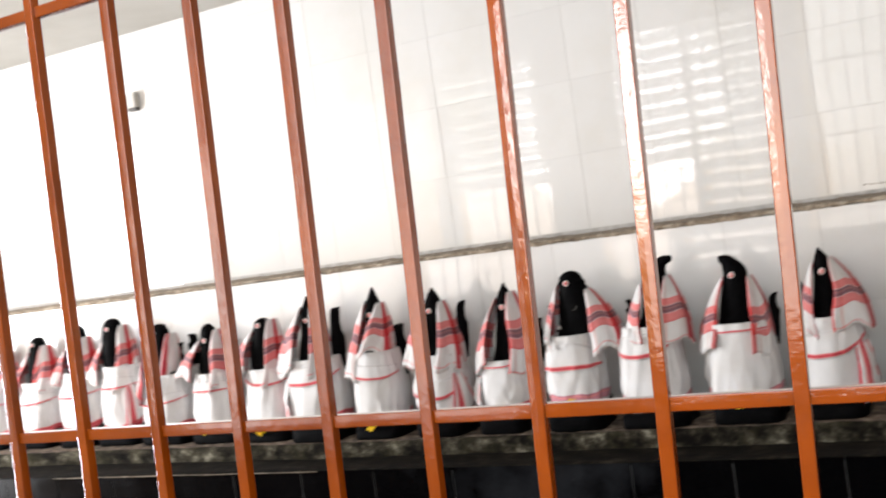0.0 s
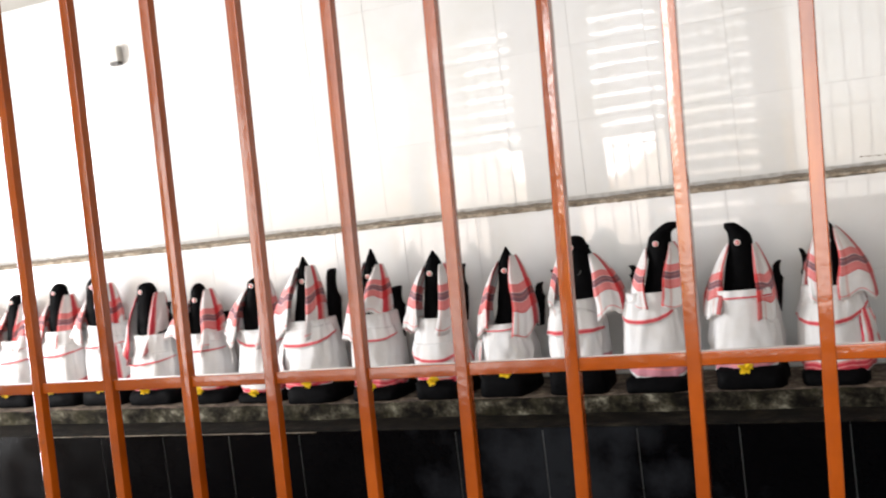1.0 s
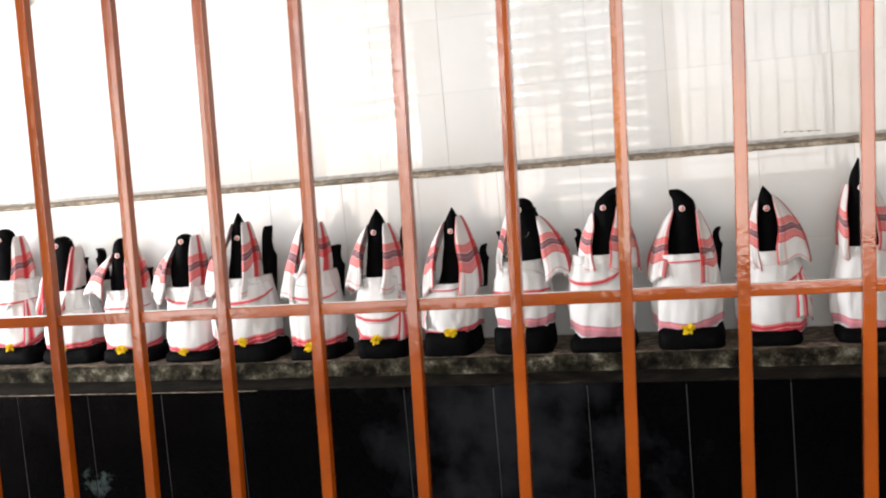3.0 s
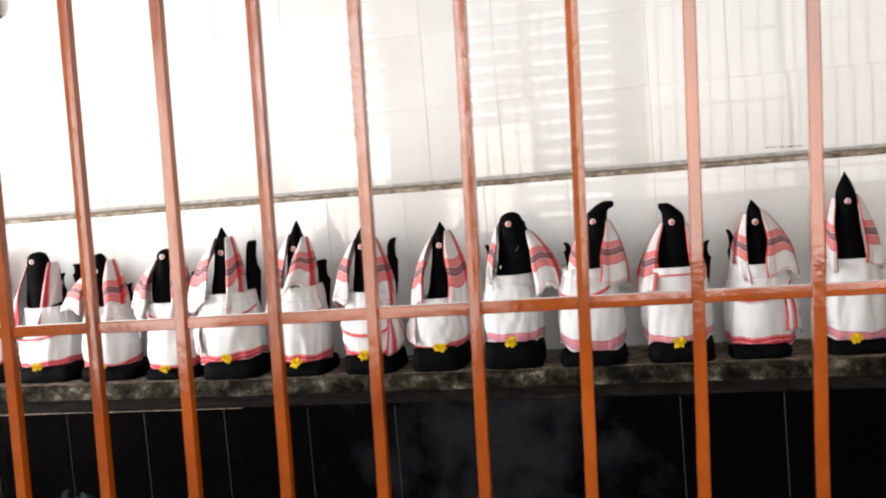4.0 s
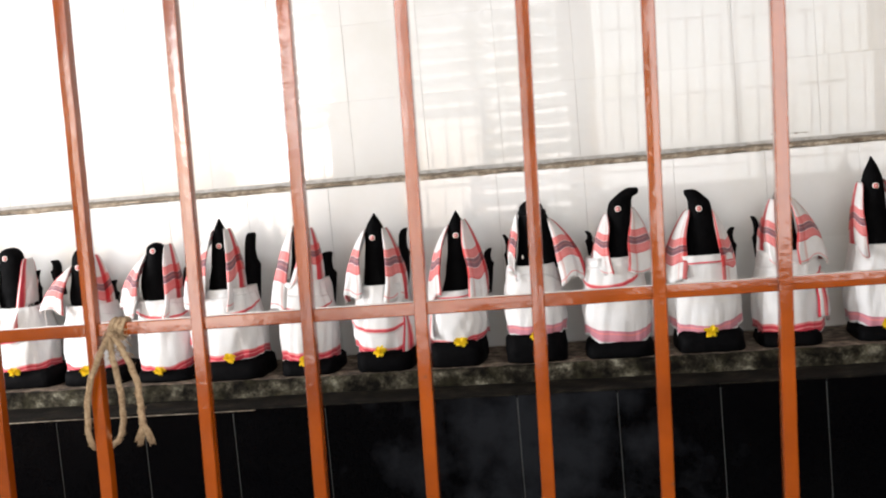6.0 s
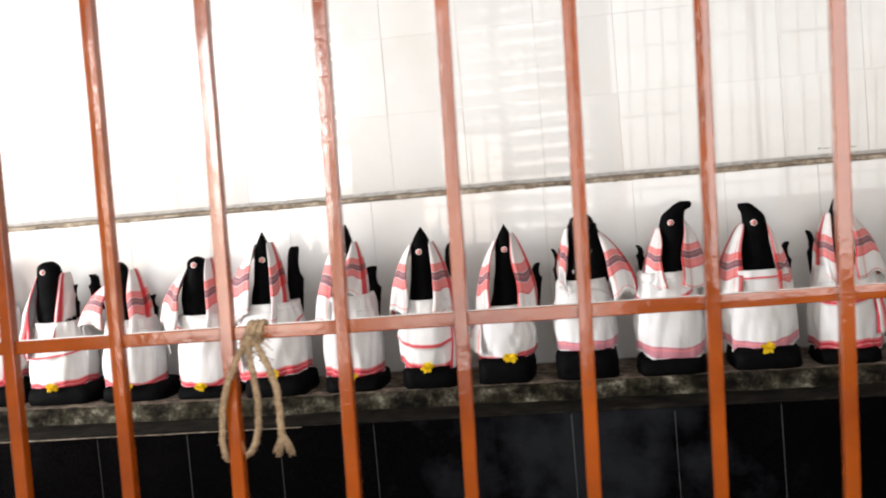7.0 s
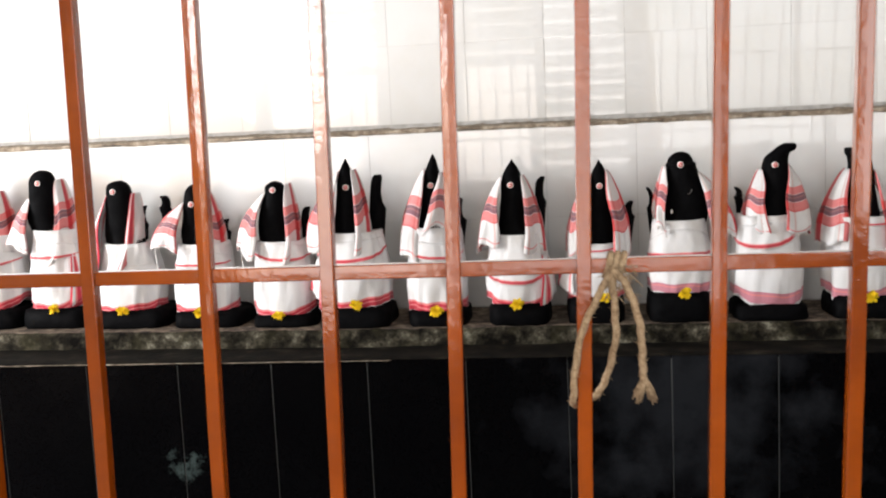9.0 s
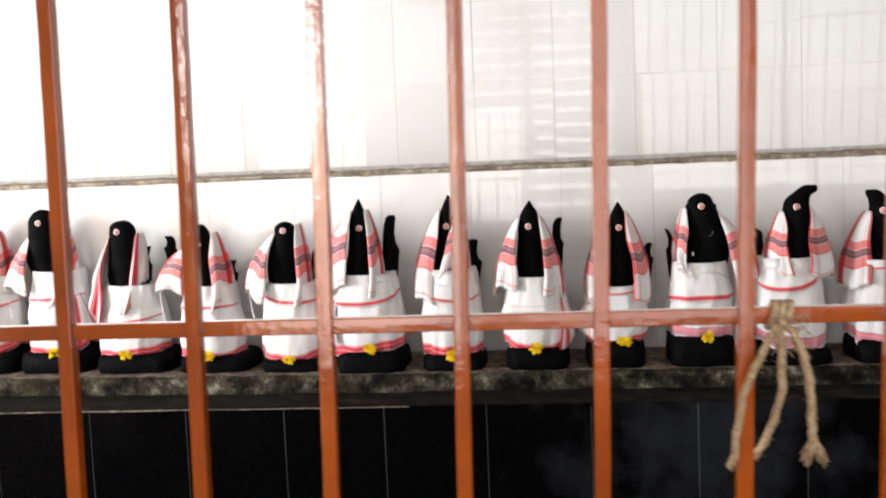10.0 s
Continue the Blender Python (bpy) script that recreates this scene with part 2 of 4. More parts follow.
def link_mesh(name, bm, mats, parent=None, label="", smooth=False):
    me = bpy.data.meshes.new(name)
    bm.normal_update()
    bm.to_mesh(me)
    bm.free()
    for m in mats if isinstance(mats, (list, tuple)) else [mats]:
        me.materials.append(m)
    if smooth:
        me.polygons.foreach_set("use_smooth", [True] * len(me.polygons))
    ob = new(name, me)
    if parent:
        ob.parent = parent
    if label:
        ob["label"] = label
    return ob


def part(name, bm, material, parent, label="", smooth=False):
    return link_mesh(name, bm, material, parent, label, smooth)


def add_box(bm, lo, hi, bevel=0.0, mat=0):
    made = bmesh.ops.create_cube(bm, size=1.0)["verts"]
    for v in made:
        v.co = Vector([lo[i] + (v.co[i] + 0.5) * (hi[i] - lo[i]) for i in range(3)])
    faces = {f for v in made for f in v.link_faces}
    for f in faces:
        f.material_index = mat
    if bevel:
        bmesh.ops.bevel(bm, geom=list({e for v in made for e in v.link_edges}), offset=bevel, segments=2, profile=0.5, affect="EDGES")


def box(lo, hi, bevel=0.0):
    bm = bmesh.new()
    add_box(bm, lo, hi, bevel)
    return bm


def add_loft(bm, rings, cap=True, mat=0):
    """Rings of points, all of one length, joined by quads."""
    rows = [[bm.verts.new(p) for p in ring] for ring in rings]
    n = len(rows[0])
    for a, b in zip(rows, rows[1:]):
        for i in range(n):
            bm.faces.new((a[i], a[(i + 1) % n], b[(i + 1) % n], b[i])).material_index = mat
    if cap:
        bm.faces.new(rows[0][::-1]).material_index = mat
        bm.faces.new(rows[-1]).material_index = mat


def ellipse(z, xl, xr, yf, yb, n=24, power=1.0, rough=0.0, seed=0.0):
    cx, cy, a, b = (xl + xr) / 2, (yf + yb) / 2, (xr - xl) / 2, (yb - yf) / 2
    ring = []
    for i in range(n):
        w = 2 * math.pi * i / n
        c, s = math.cos(w), math.sin(w)
        p = Vector((cx + a * math.copysign(abs(c) ** power, c), cy + b * math.copysign(abs(s) ** power, s), z))
        if rough:
            p += noise.noise_vector(p * 22 + Vector((seed, seed * 0.7, 0))) * rough
        ring.append(p)
    return ring


def add_grid(bm, rows, uvs, mat=0):
    """A sheet from rows of points, with a UV for each."""
    layer = bm.loops.layers.uv.verify()
    verts = [[bm.verts.new(p) for p in row] for row in rows]
    where = {v: uv for vr, ur in zip(verts, uvs) for v, uv in zip(vr, ur)}
    for a, b in zip(verts, verts[1:]):
        for i in range(len(a) - 1):
            f = bm.faces.new((a[i], a[i + 1], b[i + 1], b[i]))
            f.material_index = mat
            for loop in f.loops:
                loop[layer].uv = where[loop.vert]


def tube_rings(points, radius, n=8, twist=0.0):
    rings, side = [], Vector((0, 1, 0))
    pts = [Vector(p) for p in points]
    for i, p in enumerate(pts):
        way = (pts[min(i + 1, len(pts) - 1)] - pts[max(i - 1, 0)]).normalized()
        a = way.cross(side)
        a = a.normalized() if a.length > 1e-4 else Vector((1, 0, 0))
        b = way.cross(a).normalized()
        ring = []
        for k in range(n):
            w = 2 * math.pi * k / n
            r = radius * (1 + 0.22 * math.cos(3 * w + i * twist)) if twist else radius
            ring.append(p + r * (math.cos(w) * a + math.sin(w) * b))
        rings.append(ring)
    return rings


def spline(points, steps=10):
    """A Catmull-Rom line through the points."""
    pts = [Vector(p) for p in points]
    pts = [2 * pts[0] - pts[1], *pts, 2 * pts[-1] - pts[-2]]
    line = []
    for a, b, c, d in zip(pts, pts[1:], pts[2:], pts[3:]):
        for k in range(steps):
            t = k / steps
            line.append(0.5 * (2 * b + (c - a) * t + (2 * a - 5 * b + 4 * c - d) * t * t + (3 * b - a - 3 * c + d) * t ** 3))
    return line + [pts[-2]]


def structure(ob, label, category):
    return tagged(ob, label, category, kind="structure")


# ---- the room ----
LOW, BACK, SHELF, TOP = 2.712, 3.232, 0.80, 1.458
WEST, EAST, FRONT = -4.9, 3.4, -1.6

structure(link_mesh("floor", box((WEST - 0.2, FRONT - 0.4, -0.15), (EAST + 0.2, BACK + 0.3, 0)), FLOOR), "dark stone floor of the shrine room", "floor")
structure(link_mesh("ceiling", box((WEST - 0.2, 0.0, 2.845), (EAST + 0.2, BACK + 0.3, 3.0)), CEILING), "pale grey distempered ceiling over the niche", "ceiling")
structure(link_mesh("ceiling_2", box((WEST - 0.2, FRONT - 0.4, 3.5), (EAST + 0.2, -0.1, 3.65)), CEILING), "pale distempered ceiling over the walkway", "ceiling")
structure(link_mesh("wall_lintel", box((WEST, -0.098, 2.845), (EAST, -0.002, 3.497)), PLASTER), "dingy plastered wall over the grille", "wall")
structure(link_mesh("wall_sill", box((WEST, -0.08, 0), (EAST, 0.08, 0.33)), PLASTER), "low plastered wall under the grille", "wall")
bm = bmesh.new()
for y0, y1, z0 in ((FRONT - 0.2, 0.08, 0.002), (0.08, 1.18, 2.845), (1.18, BACK + 0.2, 0.002)):
    add_box(bm, (WEST - 0.2, y0, z0), (WEST, y1, 3.5))
bmesh.ops.remove_doubles(bm, verts=bm.verts, dist=0.0005)
structure(link_mesh("wall_west", bm, PLASTER), "dingy plastered side wall with a bright open doorway", "wall")
structure(link_mesh("wall_east", box((EAST, FRONT - 0.2, 0.002), (EAST + 0.2, BACK + 0.2, 3.5)), PLASTER), "dingy plastered side wall", "wall")

# the wall behind the walkway: a doorway, louvred windows, two open ones added for fill, and the piers between
bm = bmesh.new()
for x0, x1, z0, z1 in ((WEST, -4.7, 0, 3.5), (-4.7, -2.9, 3.15, 3.5), (-2.9, -2.8, 0, 3.5), (-2.8, -1.72, 0, 0.95), (-2.8, -1.72, 3.3, 3.5), (-1.72, -1.0, 0, 3.5),
                       (-1.0, 0.45, 0, 0.95), (-1.0, 0.45, 3.3, 3.5), (0.45, 0.6, 0, 3.5), (0.6, 3.15, 0, 1.15), (0.6, 3.15, 3.3, 3.5), (3.15, EAST, 0, 3.5)):
    add_box(bm, (x0, FRONT - 0.18, z0), (x1, FRONT, z1))
bmesh.ops.remove_doubles(bm, verts=bm.verts, dist=0.0005)
structure(link_mesh("wall_front", bm, PLASTER), "dingy plastered wall with doorway and windows", "wall")


def louvre_window(name, x0, x1, z0, z1, split, closed, flat):
    """Glass slats in two banks: nearly shut above the split, lying open below it."""
    root = structure(new(name), "louvred window of frosted glass slats in daylight", "window")
    for lo, hi in (((x0, z0), (x0 + 0.03, z1)), ((x1 - 0.03, z0), (x1, z1)), ((x0 + 0.03, z0), (x1 - 0.03, z0 + 0.03)), ((x0 + 0.03, z1 - 0.03), (x1 - 0.03, z1))):
        part("window_frame", box((lo[0], FRONT - 0.12, lo[1]), (hi[0], FRONT - 0.05, hi[1]), 0.004), SLAT, root)
    slat, rng = None, random.Random(len(name) + int(x0 * 100))
    pitch, half = 0.136, 0.062
    for i in range(int((z1 - z0 - 0.12) / pitch) + 1):
        z = z0 + 0.075 + i * pitch
        if slat is None:
            bm = bmesh.new()
            sheet = [[(px, 0.004 * (1 - (h / half) ** 2), h) for px in np.linspace(x0 + 0.032, x1 - 0.032, 5)] for h in np.linspace(-half, half, 5)]
            add_grid(bm, sheet, [[(0, 0)] * 5] * 5)
            slat = part("slat", bm, SLAT_GLASS, root, "frosted glass slat")
            ob = slat
        else:
            ob = new("slat", slat.data)
            ob.parent = root
        tilt = (closed if z > split else flat) + rng.uniform(-2.5, 2.5)
        ob.matrix_basis = pose(0, FRONT - 0.085, z, -tilt, rng.uniform(-0.15, 0.15))
    return root


def open_window(name, x0, x1, z0, z1):
    """A bare frame without glass, added to let in fill light."""
    root = structure(new(name), "added unglazed window opening for fill light, with a grey painted frame", "window")
    for lo, hi in (((x0, z0), (x0 + 0.02, z1)), ((x1 - 0.02, z0), (x1, z1)), ((x0 + 0.02, z0), (x1 - 0.02, z0 + 0.03)), ((x0 + 0.02, z1 - 0.03), (x1 - 0.02, z1))):
        part("window_frame", box((lo[0], FRONT - 0.12, lo[1]), (hi[0], FRONT - 0.05, hi[1]), 0.004), SLAT, root)
    return root


louvre_window("window_1", -2.8, -1.72, 0.95, 3.3, 1.9, 31, 84)
louvre_window("window_2", -1.0, -0.34, 0.95, 3.3, 1.9, 31, 84)
louvre_window("window_3", -0.34, 0.45, 0.95, 3.3, 0.9, 33, 84)
open_window("fill_window_1", 0.6, 1.9, 1.15, 3.3)
open_window("fill_window_2", 1.9, 3.15, 1.15, 3.3)

# the tiled back: a low projecting wall and the wall above it
low_wall = structure(link_mesh("wall_low", box((WEST, LOW, 0), (EAST, BACK, TOP - 0.012)), GROUT), "low white-tiled wall behind the idols", "wall")
high_wall = structure(link_mesh("wall_high", box((WEST, BACK, 0.002), (EAST, BACK + 0.2, 2.845)), GROUT), "white-tiled wall above the low wall", "wall")

# the dusty broken top edge of the low wall
bm = bmesh.new()
rows, uvs = [], []
for side, (y, z) in enumerate(((LOW - 0.005, TOP - 0.012), (LOW - 0.008, TOP - 0.006), (LOW - 0.006, TOP + 0.001), (LOW + 0.03, TOP + 0.003), (BACK - 0.002, TOP + 0.006))):
    row = []
    for i in range(420):
        x = WEST + (EAST - WEST) * i / 419
        j = noise.noise((x * 9, side * 3.1, 0.4)) * 0.004 + noise.noise((x * 31, side * 2.3, 1.4)) * 0.004 + noise.noise((x * 90, side * 1.9, 3.3)) * 0.003
        row.append((x, y + j * 0.6, z + j))
    rows.append(row)
    uvs.append([(0, 0)] * 420)
add_grid(bm, rows, uvs)
structure(link_mesh("trim", bm, TAN, None, "", True), "dusty broken cement edge along the low wall", "trim")

# a smear of old mortar on the tiles just above that edge
bm = bmesh.new()
smear = [(1.288 + 0.150 * i / 40, 1.502 + 0.004 * noise.noise((i * 0.21, 3.3, 0.2)) - 0.006 * (i / 40)) for i in range(41)]
rings = []
for i, (x, z) in enumerate(smear):
    half = 0.0018 + 0.0028 * noise.noise((i * 0.33, 7.1, 0.5)) if 0 < i < 40 else 0.0008
    half = max(half, 0.0008)
    rings.append([Vector((x, BACK - 0.0005, z - half)), Vector((x, BACK - 0.0035, z - half * 0.5)), Vector((x, BACK - 0.0035, z + half * 0.5)), Vector((x, BACK - 0.0005, z + half))])
add_loft(bm, rings)
bmesh.ops.recalc_face_normals(bm, faces=bm.faces)
structure(link_mesh("trim", bm, TAN, None, "", True), "smear of old mortar on the white tiles", "mortar")

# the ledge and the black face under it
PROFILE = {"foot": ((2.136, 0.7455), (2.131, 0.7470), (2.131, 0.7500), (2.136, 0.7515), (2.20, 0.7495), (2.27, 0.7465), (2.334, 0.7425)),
           "face": ((2.334, 0.7425), (2.337, 0.750), (2.338, 0.762), (2.337, 0.778), (2.339, 0.790), (2.344, 0.797), (2.352, 0.7995)),
           "top": ((2.352, 0.7995), (2.40, 0.80), (2.48, 0.80), (2.56, 0.80), (2.64, 0.80), (2.711, 0.80))}


def ledge_sheet(name, material, label):
    bm = bmesh.new()
    rows, uvs = [], []
    for y, z in PROFILE[name]:
        row = []
        for i in range(760):
            x = WEST + (EAST - WEST) * i / 759
            back = 0.045 * min(1.0, max(0.0, (-0.8 - x) / 1.2)) if y > 2.3 else 0.0
            j = noise.noise((x * 6, z * 40, 2.2)) * 0.004 + noise.noise((x * 24, z * 90, 5.1)) * 0.0045 + noise.noise((x * 70, z * 150, 1.1)) * 0.002
            edge = 1.0 if 2.33 < y < 2.36 else (0.35 if y < 2.2 else 0.0)
            row.append((x, min(2.711, y + back * (2.711 - y) / 0.38) + j * edge, z + j * 0.5 * edge - (abs(j) * 0.3 if y > 2.36 else 0)))
        rows.append(row)
        uvs.append([(0, 0)] * 760)
    add_grid(bm, rows, uvs)
    return structure(link_mesh("ledge" if name == "top" else "trim", bm, material, None, "", True), label, "ledge")


ledge_sheet("top", DUST, "dusty brown cement ledge carrying the idols")
ledge_sheet("face", LEDGE, "mossy worn stone edge of the ledge")
ledge_sheet("foot", BAND, "dark brown cement strip below the ledge")

# a thin pale line along the top edge of the cladding
bm = bmesh.new()
rings = []
for i in range(121):
    x = -1.95 + 1.35 * i / 120
    half = max(0.0004, 0.0012 + 0.0022 * noise.noise((x * 7, 2.2, 0.3)) + 0.0012 * noise.noise((x * 40, 1.2, 4.3))) if 0 < i < 120 else 0.0003
    z = 0.7445 + 0.0012 * noise.noise((x * 5, 0.1, 9.0))
    rings.append([Vector((x, 2.1355, z - half)), Vector((x, 2.1275, z - half * 0.6)), Vector((x, 2.1275, z + half * 0.6)), Vector((x, 2.1355, z + half))])
add_loft(bm, rings)
bmesh.ops.recalc_face_normals(bm, faces=bm.faces)
structure(link_mesh("trim", bm, TAN, None, "", True), "thin ragged pale line along the black cladding", "trim")
black_wall = structure(link_mesh("wall_black", box((WEST, 2.1385, 0.002), (EAST, 2.46, 0.736)), PALE_JOINT), "polished black granite cladding under the ledge", "wall")
structure(link_mesh("wall_core", box((WEST, 2.42, 0.737), (EAST, LOW - 0.001, 0.790)), GROUT), "cement core of the ledge", "wall")

# ---- the iron grille ----
grille = tagged(new("iron_grille"), "brown-painted iron grille of square upright bars", "grille")
for k in range(-14, 22):
    x = -0.0025 + 0.1176 * k + 0.00007 * k * k
    # the bars lean a little, more so towards the east
    lean = math.degrees(0.020 + 0.0015 * min(max(k, -6), 11))
    bm = bmesh.new()
    add_loft(bm, [ellipse(z, -0.0067, 0.0067, -0.0066, 0.0066, 16, 0.20, 0.0004, k * 3.7) for z in np.linspace(-1.02, 1.495, 70)])
    ob = part("upright_bar", bm, PAINT, grille)
    ob.matrix_basis = pose(x, 0, 1.35, 0, lean, 0)
for z in (0.84, 1.35, 1.862, 2.37):
    bm = bmesh.new()
    ring = [[Vector((p.z, p.y, p.x)) for p in ellipse(x, -0.0068, 0.0068, -0.0058, 0.0058, 16, 0.20, 0.0004, z * 9)] for x in np.linspace(-1.72, 2.4, 200)]
    add_loft(bm, ring)
    bmesh.ops.recalc_face_normals(bm, faces=bm.faces)
    part("cross_bar", bm, PAINT, grille).matrix_basis = pose(0, 0.004, z)

# ---- the rope on the grille ----
rope = tagged(new("rope"), "frayed jute rope knotted round the grille's cross bar", "rope")
rope.location = (0.022, 0.0, 1.35)
ROPE_AT = Matrix.Translation((-0.022, 0.0, -1.35))
bm = bmesh.new()
loop = spline([(0.022, -0.004, 1.350), (0.016, -0.014, 1.338), (0.004, -0.016, 1.315), (-0.006, -0.016, 1.293), (-0.013, -0.014, 1.258), (-0.0150, -0.009, 1.232), (-0.0155, 0.004, 1.222),
               (-0.008, 0.014, 1.219), (0.004, 0.014, 1.226), (0.012, 0.010, 1.238), (0.018, 0.004, 1.256), (0.024, -0.008, 1.288), (0.023, -0.014, 1.32), (0.022, -0.013, 1.347)], 12)
add_loft(bm, tube_rings(loop, 0.0031, 9, 0.55))
rng = random.Random(4)


def fuzz(bm, line, count):
    """Stray fibres along a strand."""
    for i in range(count):
        p = Vector(rng.choice(line))
        d = Vector((rng.uniform(-1, 1), rng.uniform(-1, 1), rng.uniform(-1, 1))).normalized()
        add_loft(bm, tube_rings([p + d * 0.0025, p + d * rng.uniform(0.004, 0.0075) + Vector((0, 0, 0.0008))], 0.00022, 3))


def strand(name, bm, label):
    bmesh.ops.transform(bm, matrix=ROPE_AT, verts=bm.verts)
    return part(name, bm, JUTE, rope, label, True)


fuzz(bm, loop, 170)
strand("loop", bm, "long hanging loop")
bm = bmesh.new()
tail = spline([(0.022, -0.014, 1.348), (0.032, -0.017, 1.338), (0.040, -0.015, 1.318), (0.0455, -0.012, 1.295), (0.0465, -0.012, 1.270), (0.047, -0.013, 1.255), (0.0475, -0.013, 1.245)], 12)
add_loft(bm, tube_rings(tail, 0.0033, 9, 0.55))
for i in range(70):
    w = rng.uniform(0, 2 * math.pi)
    r = rng.uniform(0.0, 0.0045)
    fork = -0.0065 if i % 2 else 0.0075
    start = Vector((0.0475 + 0.0028 * math.cos(w), -0.013 + 0.0028 * math.sin(w), 1.249))
    end = Vector((0.0475 + fork + r * math.cos(w), -0.013 + r * math.sin(w), rng.uniform(1.226, 1.236)))
    add_loft(bm, tube_rings([start, (start + end) / 2 + Vector((0.0008, 0, 0.001)), end], 0.0006, 4))
fuzz(bm, tail, 90)
strand("tail", bm, "loose end with a forked fray")
bm = bmesh.new()
for i in range(3):
    wrap = [(0.019 + 0.006 * i + 0.003 * math.sin(a), 0.004 + 0.0090 * math.cos(a), 1.35 + 0.0100 * math.sin(a)) for a in np.linspace(0, 2 * math.pi, 20)]
    add_loft(bm, tube_rings(wrap, 0.0029, 8, 0.55))
# loose fibres round the knot
for i in range(90):
    p = Vector((rng.uniform(0.014, 0.042), rng.uniform(-0.020, -0.010), rng.uniform(1.322, 1.352)))
    d = Vector((rng.uniform(-1, 1), rng.uniform(-0.6, 0.3), rng.uniform(-1, 0.6))) * 0.009
    add_loft(bm, tube_rings([p, p + d * 0.5 + Vector((0, 0, 0.001)), p + d], 0.00045, 3))
strand("knot", bm, "fuzzy knot")

# ---- the junction box on the wall ----
jbox = tagged(new("junction_box"), "small aged white junction box on the wall", "junction box")
part("cover", box((-2.245, BACK - 0.045, 2.445), (-2.175, BACK - 0.001, 2.515), 0.006), BOX_WHITE, jbox)
part("socket", box((-2.238, BACK - 0.038, 2.428), (-2.182, BACK - 0.001, 2.4455), 0.003), BOX_DARK, jbox, "dark socket opening")
part("knob", box((-2.200, BACK - 0.035, 2.515), (-2.182, BACK - 0.001, 2.527), 0.003), BOX_WHITE, jbox)


# ---- the idols ----
def lerp(a, b, t):
    return a + (b - a) * t


def stone_idol(x, y, ez, style, top, head, body, arms, skirt, plinth, seed):
    """Black stone figure with a plinth and a painted eye, as one mesh; the eye lies at (0, 0, ez)."""
    (tx, tz), (hl, hr), (bl, br, bz), (b0, b1, ph), (s0, s1, sz) = top, head, body, plinth, skirt
    bm = bmesh.new()
    rings = []
    for z, grow in ((0.0, -0.006), (0.008, 0.0), (ph * 0.6, -0.001), (ph + 0.002, -0.004), (ph + 0.012, -0.016)):
        rings.append(ellipse(z, b0 - grow, b1 + grow, -0.112 - grow, 0.125 + grow, 32, 0.42, 0.008, seed))
    add_loft(bm, rings)
    sc, sw = (s0 + s1) / 2, (s1 - s0) / 2
    hc, hw, th = (hl + hr) / 2, (hr - hl) / 2, tz - ez
    marks = [(ph, sc - sw * 0.84, sc + sw * 0.84, -0.075, 0.105), (bz - 0.03, lerp(sc - sw * 0.7, bl, 0.2), lerp(sc + sw * 0.7, br, 0.2), -0.05, 0.095)]
    if style == "wide":
        marks += [(bz + 0.03, bl - 0.005, br + 0.005, -0.036, 0.09), (lerp(bz, ez, 0.6), bl + 0.004, br - 0.014, -0.022, 0.09), (ez - 0.025, hl - 0.002, hr + 0.012, -0.008, 0.085),
                  (ez, hl, hr, 0.0, 0.08), (ez + th * 0.55, hl + 0.006, hr - 0.006, 0.004, 0.075), (ez + th * 0.88, tx - hw * 0.55, tx + hw * 0.55, 0.014, 0.062), (tz, tx - hw * 0.2, tx + hw * 0.2, 0.028, 0.048)]
    else:
        marks += [(bz + 0.04, min(bl, hl) - 0.012, max(br, hr) + 0.012, -0.032, 0.09), (lerp(bz, ez, 0.6), min(bl, hl) - 0.003, max(br, hr) + 0.003, -0.016, 0.085), (ez - 0.02, hl, hr, -0.004, 0.08), (ez, hl + 0.001, hr - 0.001, 0.0, 0.078)]
        if style == "round":
            marks += [(ez + th * 0.5, lerp(hl, tx - hw * 0.8, 0.5), lerp(hr, tx + hw * 0.8, 0.5), 0.006, 0.072), (ez + th * 0.85, tx - hw * 0.6, tx + hw * 0.6, 0.014, 0.064), (tz, tx - hw * 0.25, tx + hw * 0.25, 0.026, 0.05)]
        elif style == "point":
            marks += [(ez + th * f, lerp(hl, tx, g), lerp(hr, tx, g), lerp(0.0, 0.03, g), lerp(0.078, 0.046, g)) for f, g in ((0.25, 0.10), (0.5, 0.32), (0.75, 0.62), (0.93, 0.87), (1.0, 0.96))]
        else:
            s = 1 if style == "curl_r" else -1
            near, far = (hl, tx + 0.014) if s > 0 else (hr, tx - 0.014)
            for f, g, out in ((0.35, 0.08, 0.0), (0.56, 0.24, 0.10), (0.68, 0.36, 0.85), (0.82, 0.48, 1.0), (0.93, 0.60, 0.97), (1.0, 0.72, 0.80)):
                a, b = lerp(near, far, g * 0.9), lerp(hr if s > 0 else hl, far, out)
                marks.append((ez + th * f, min(a, b), max(a, b), lerp(0.0, 0.018, f), lerp(0.078, 0.058, f)))
    rings = []
    for a, b in zip(marks, marks[1:]):
        steps = 3
        for k in range(steps):
            rings.append([lerp(p, q, k / steps) for p, q in zip(a, b)])
    rings.append(list(marks[-1]))
    for _ in range(2):
        rings = [rings[0]] + [[(p[i] + 2 * q[i] + r[i]) / 4 for i in range(5)] for p, q, r in zip(rings, rings[1:], rings[2:])] + [rings[-1]]
    add_loft(bm, [ellipse(*r, 28, 1.0, 0.003, seed) for r in rings])
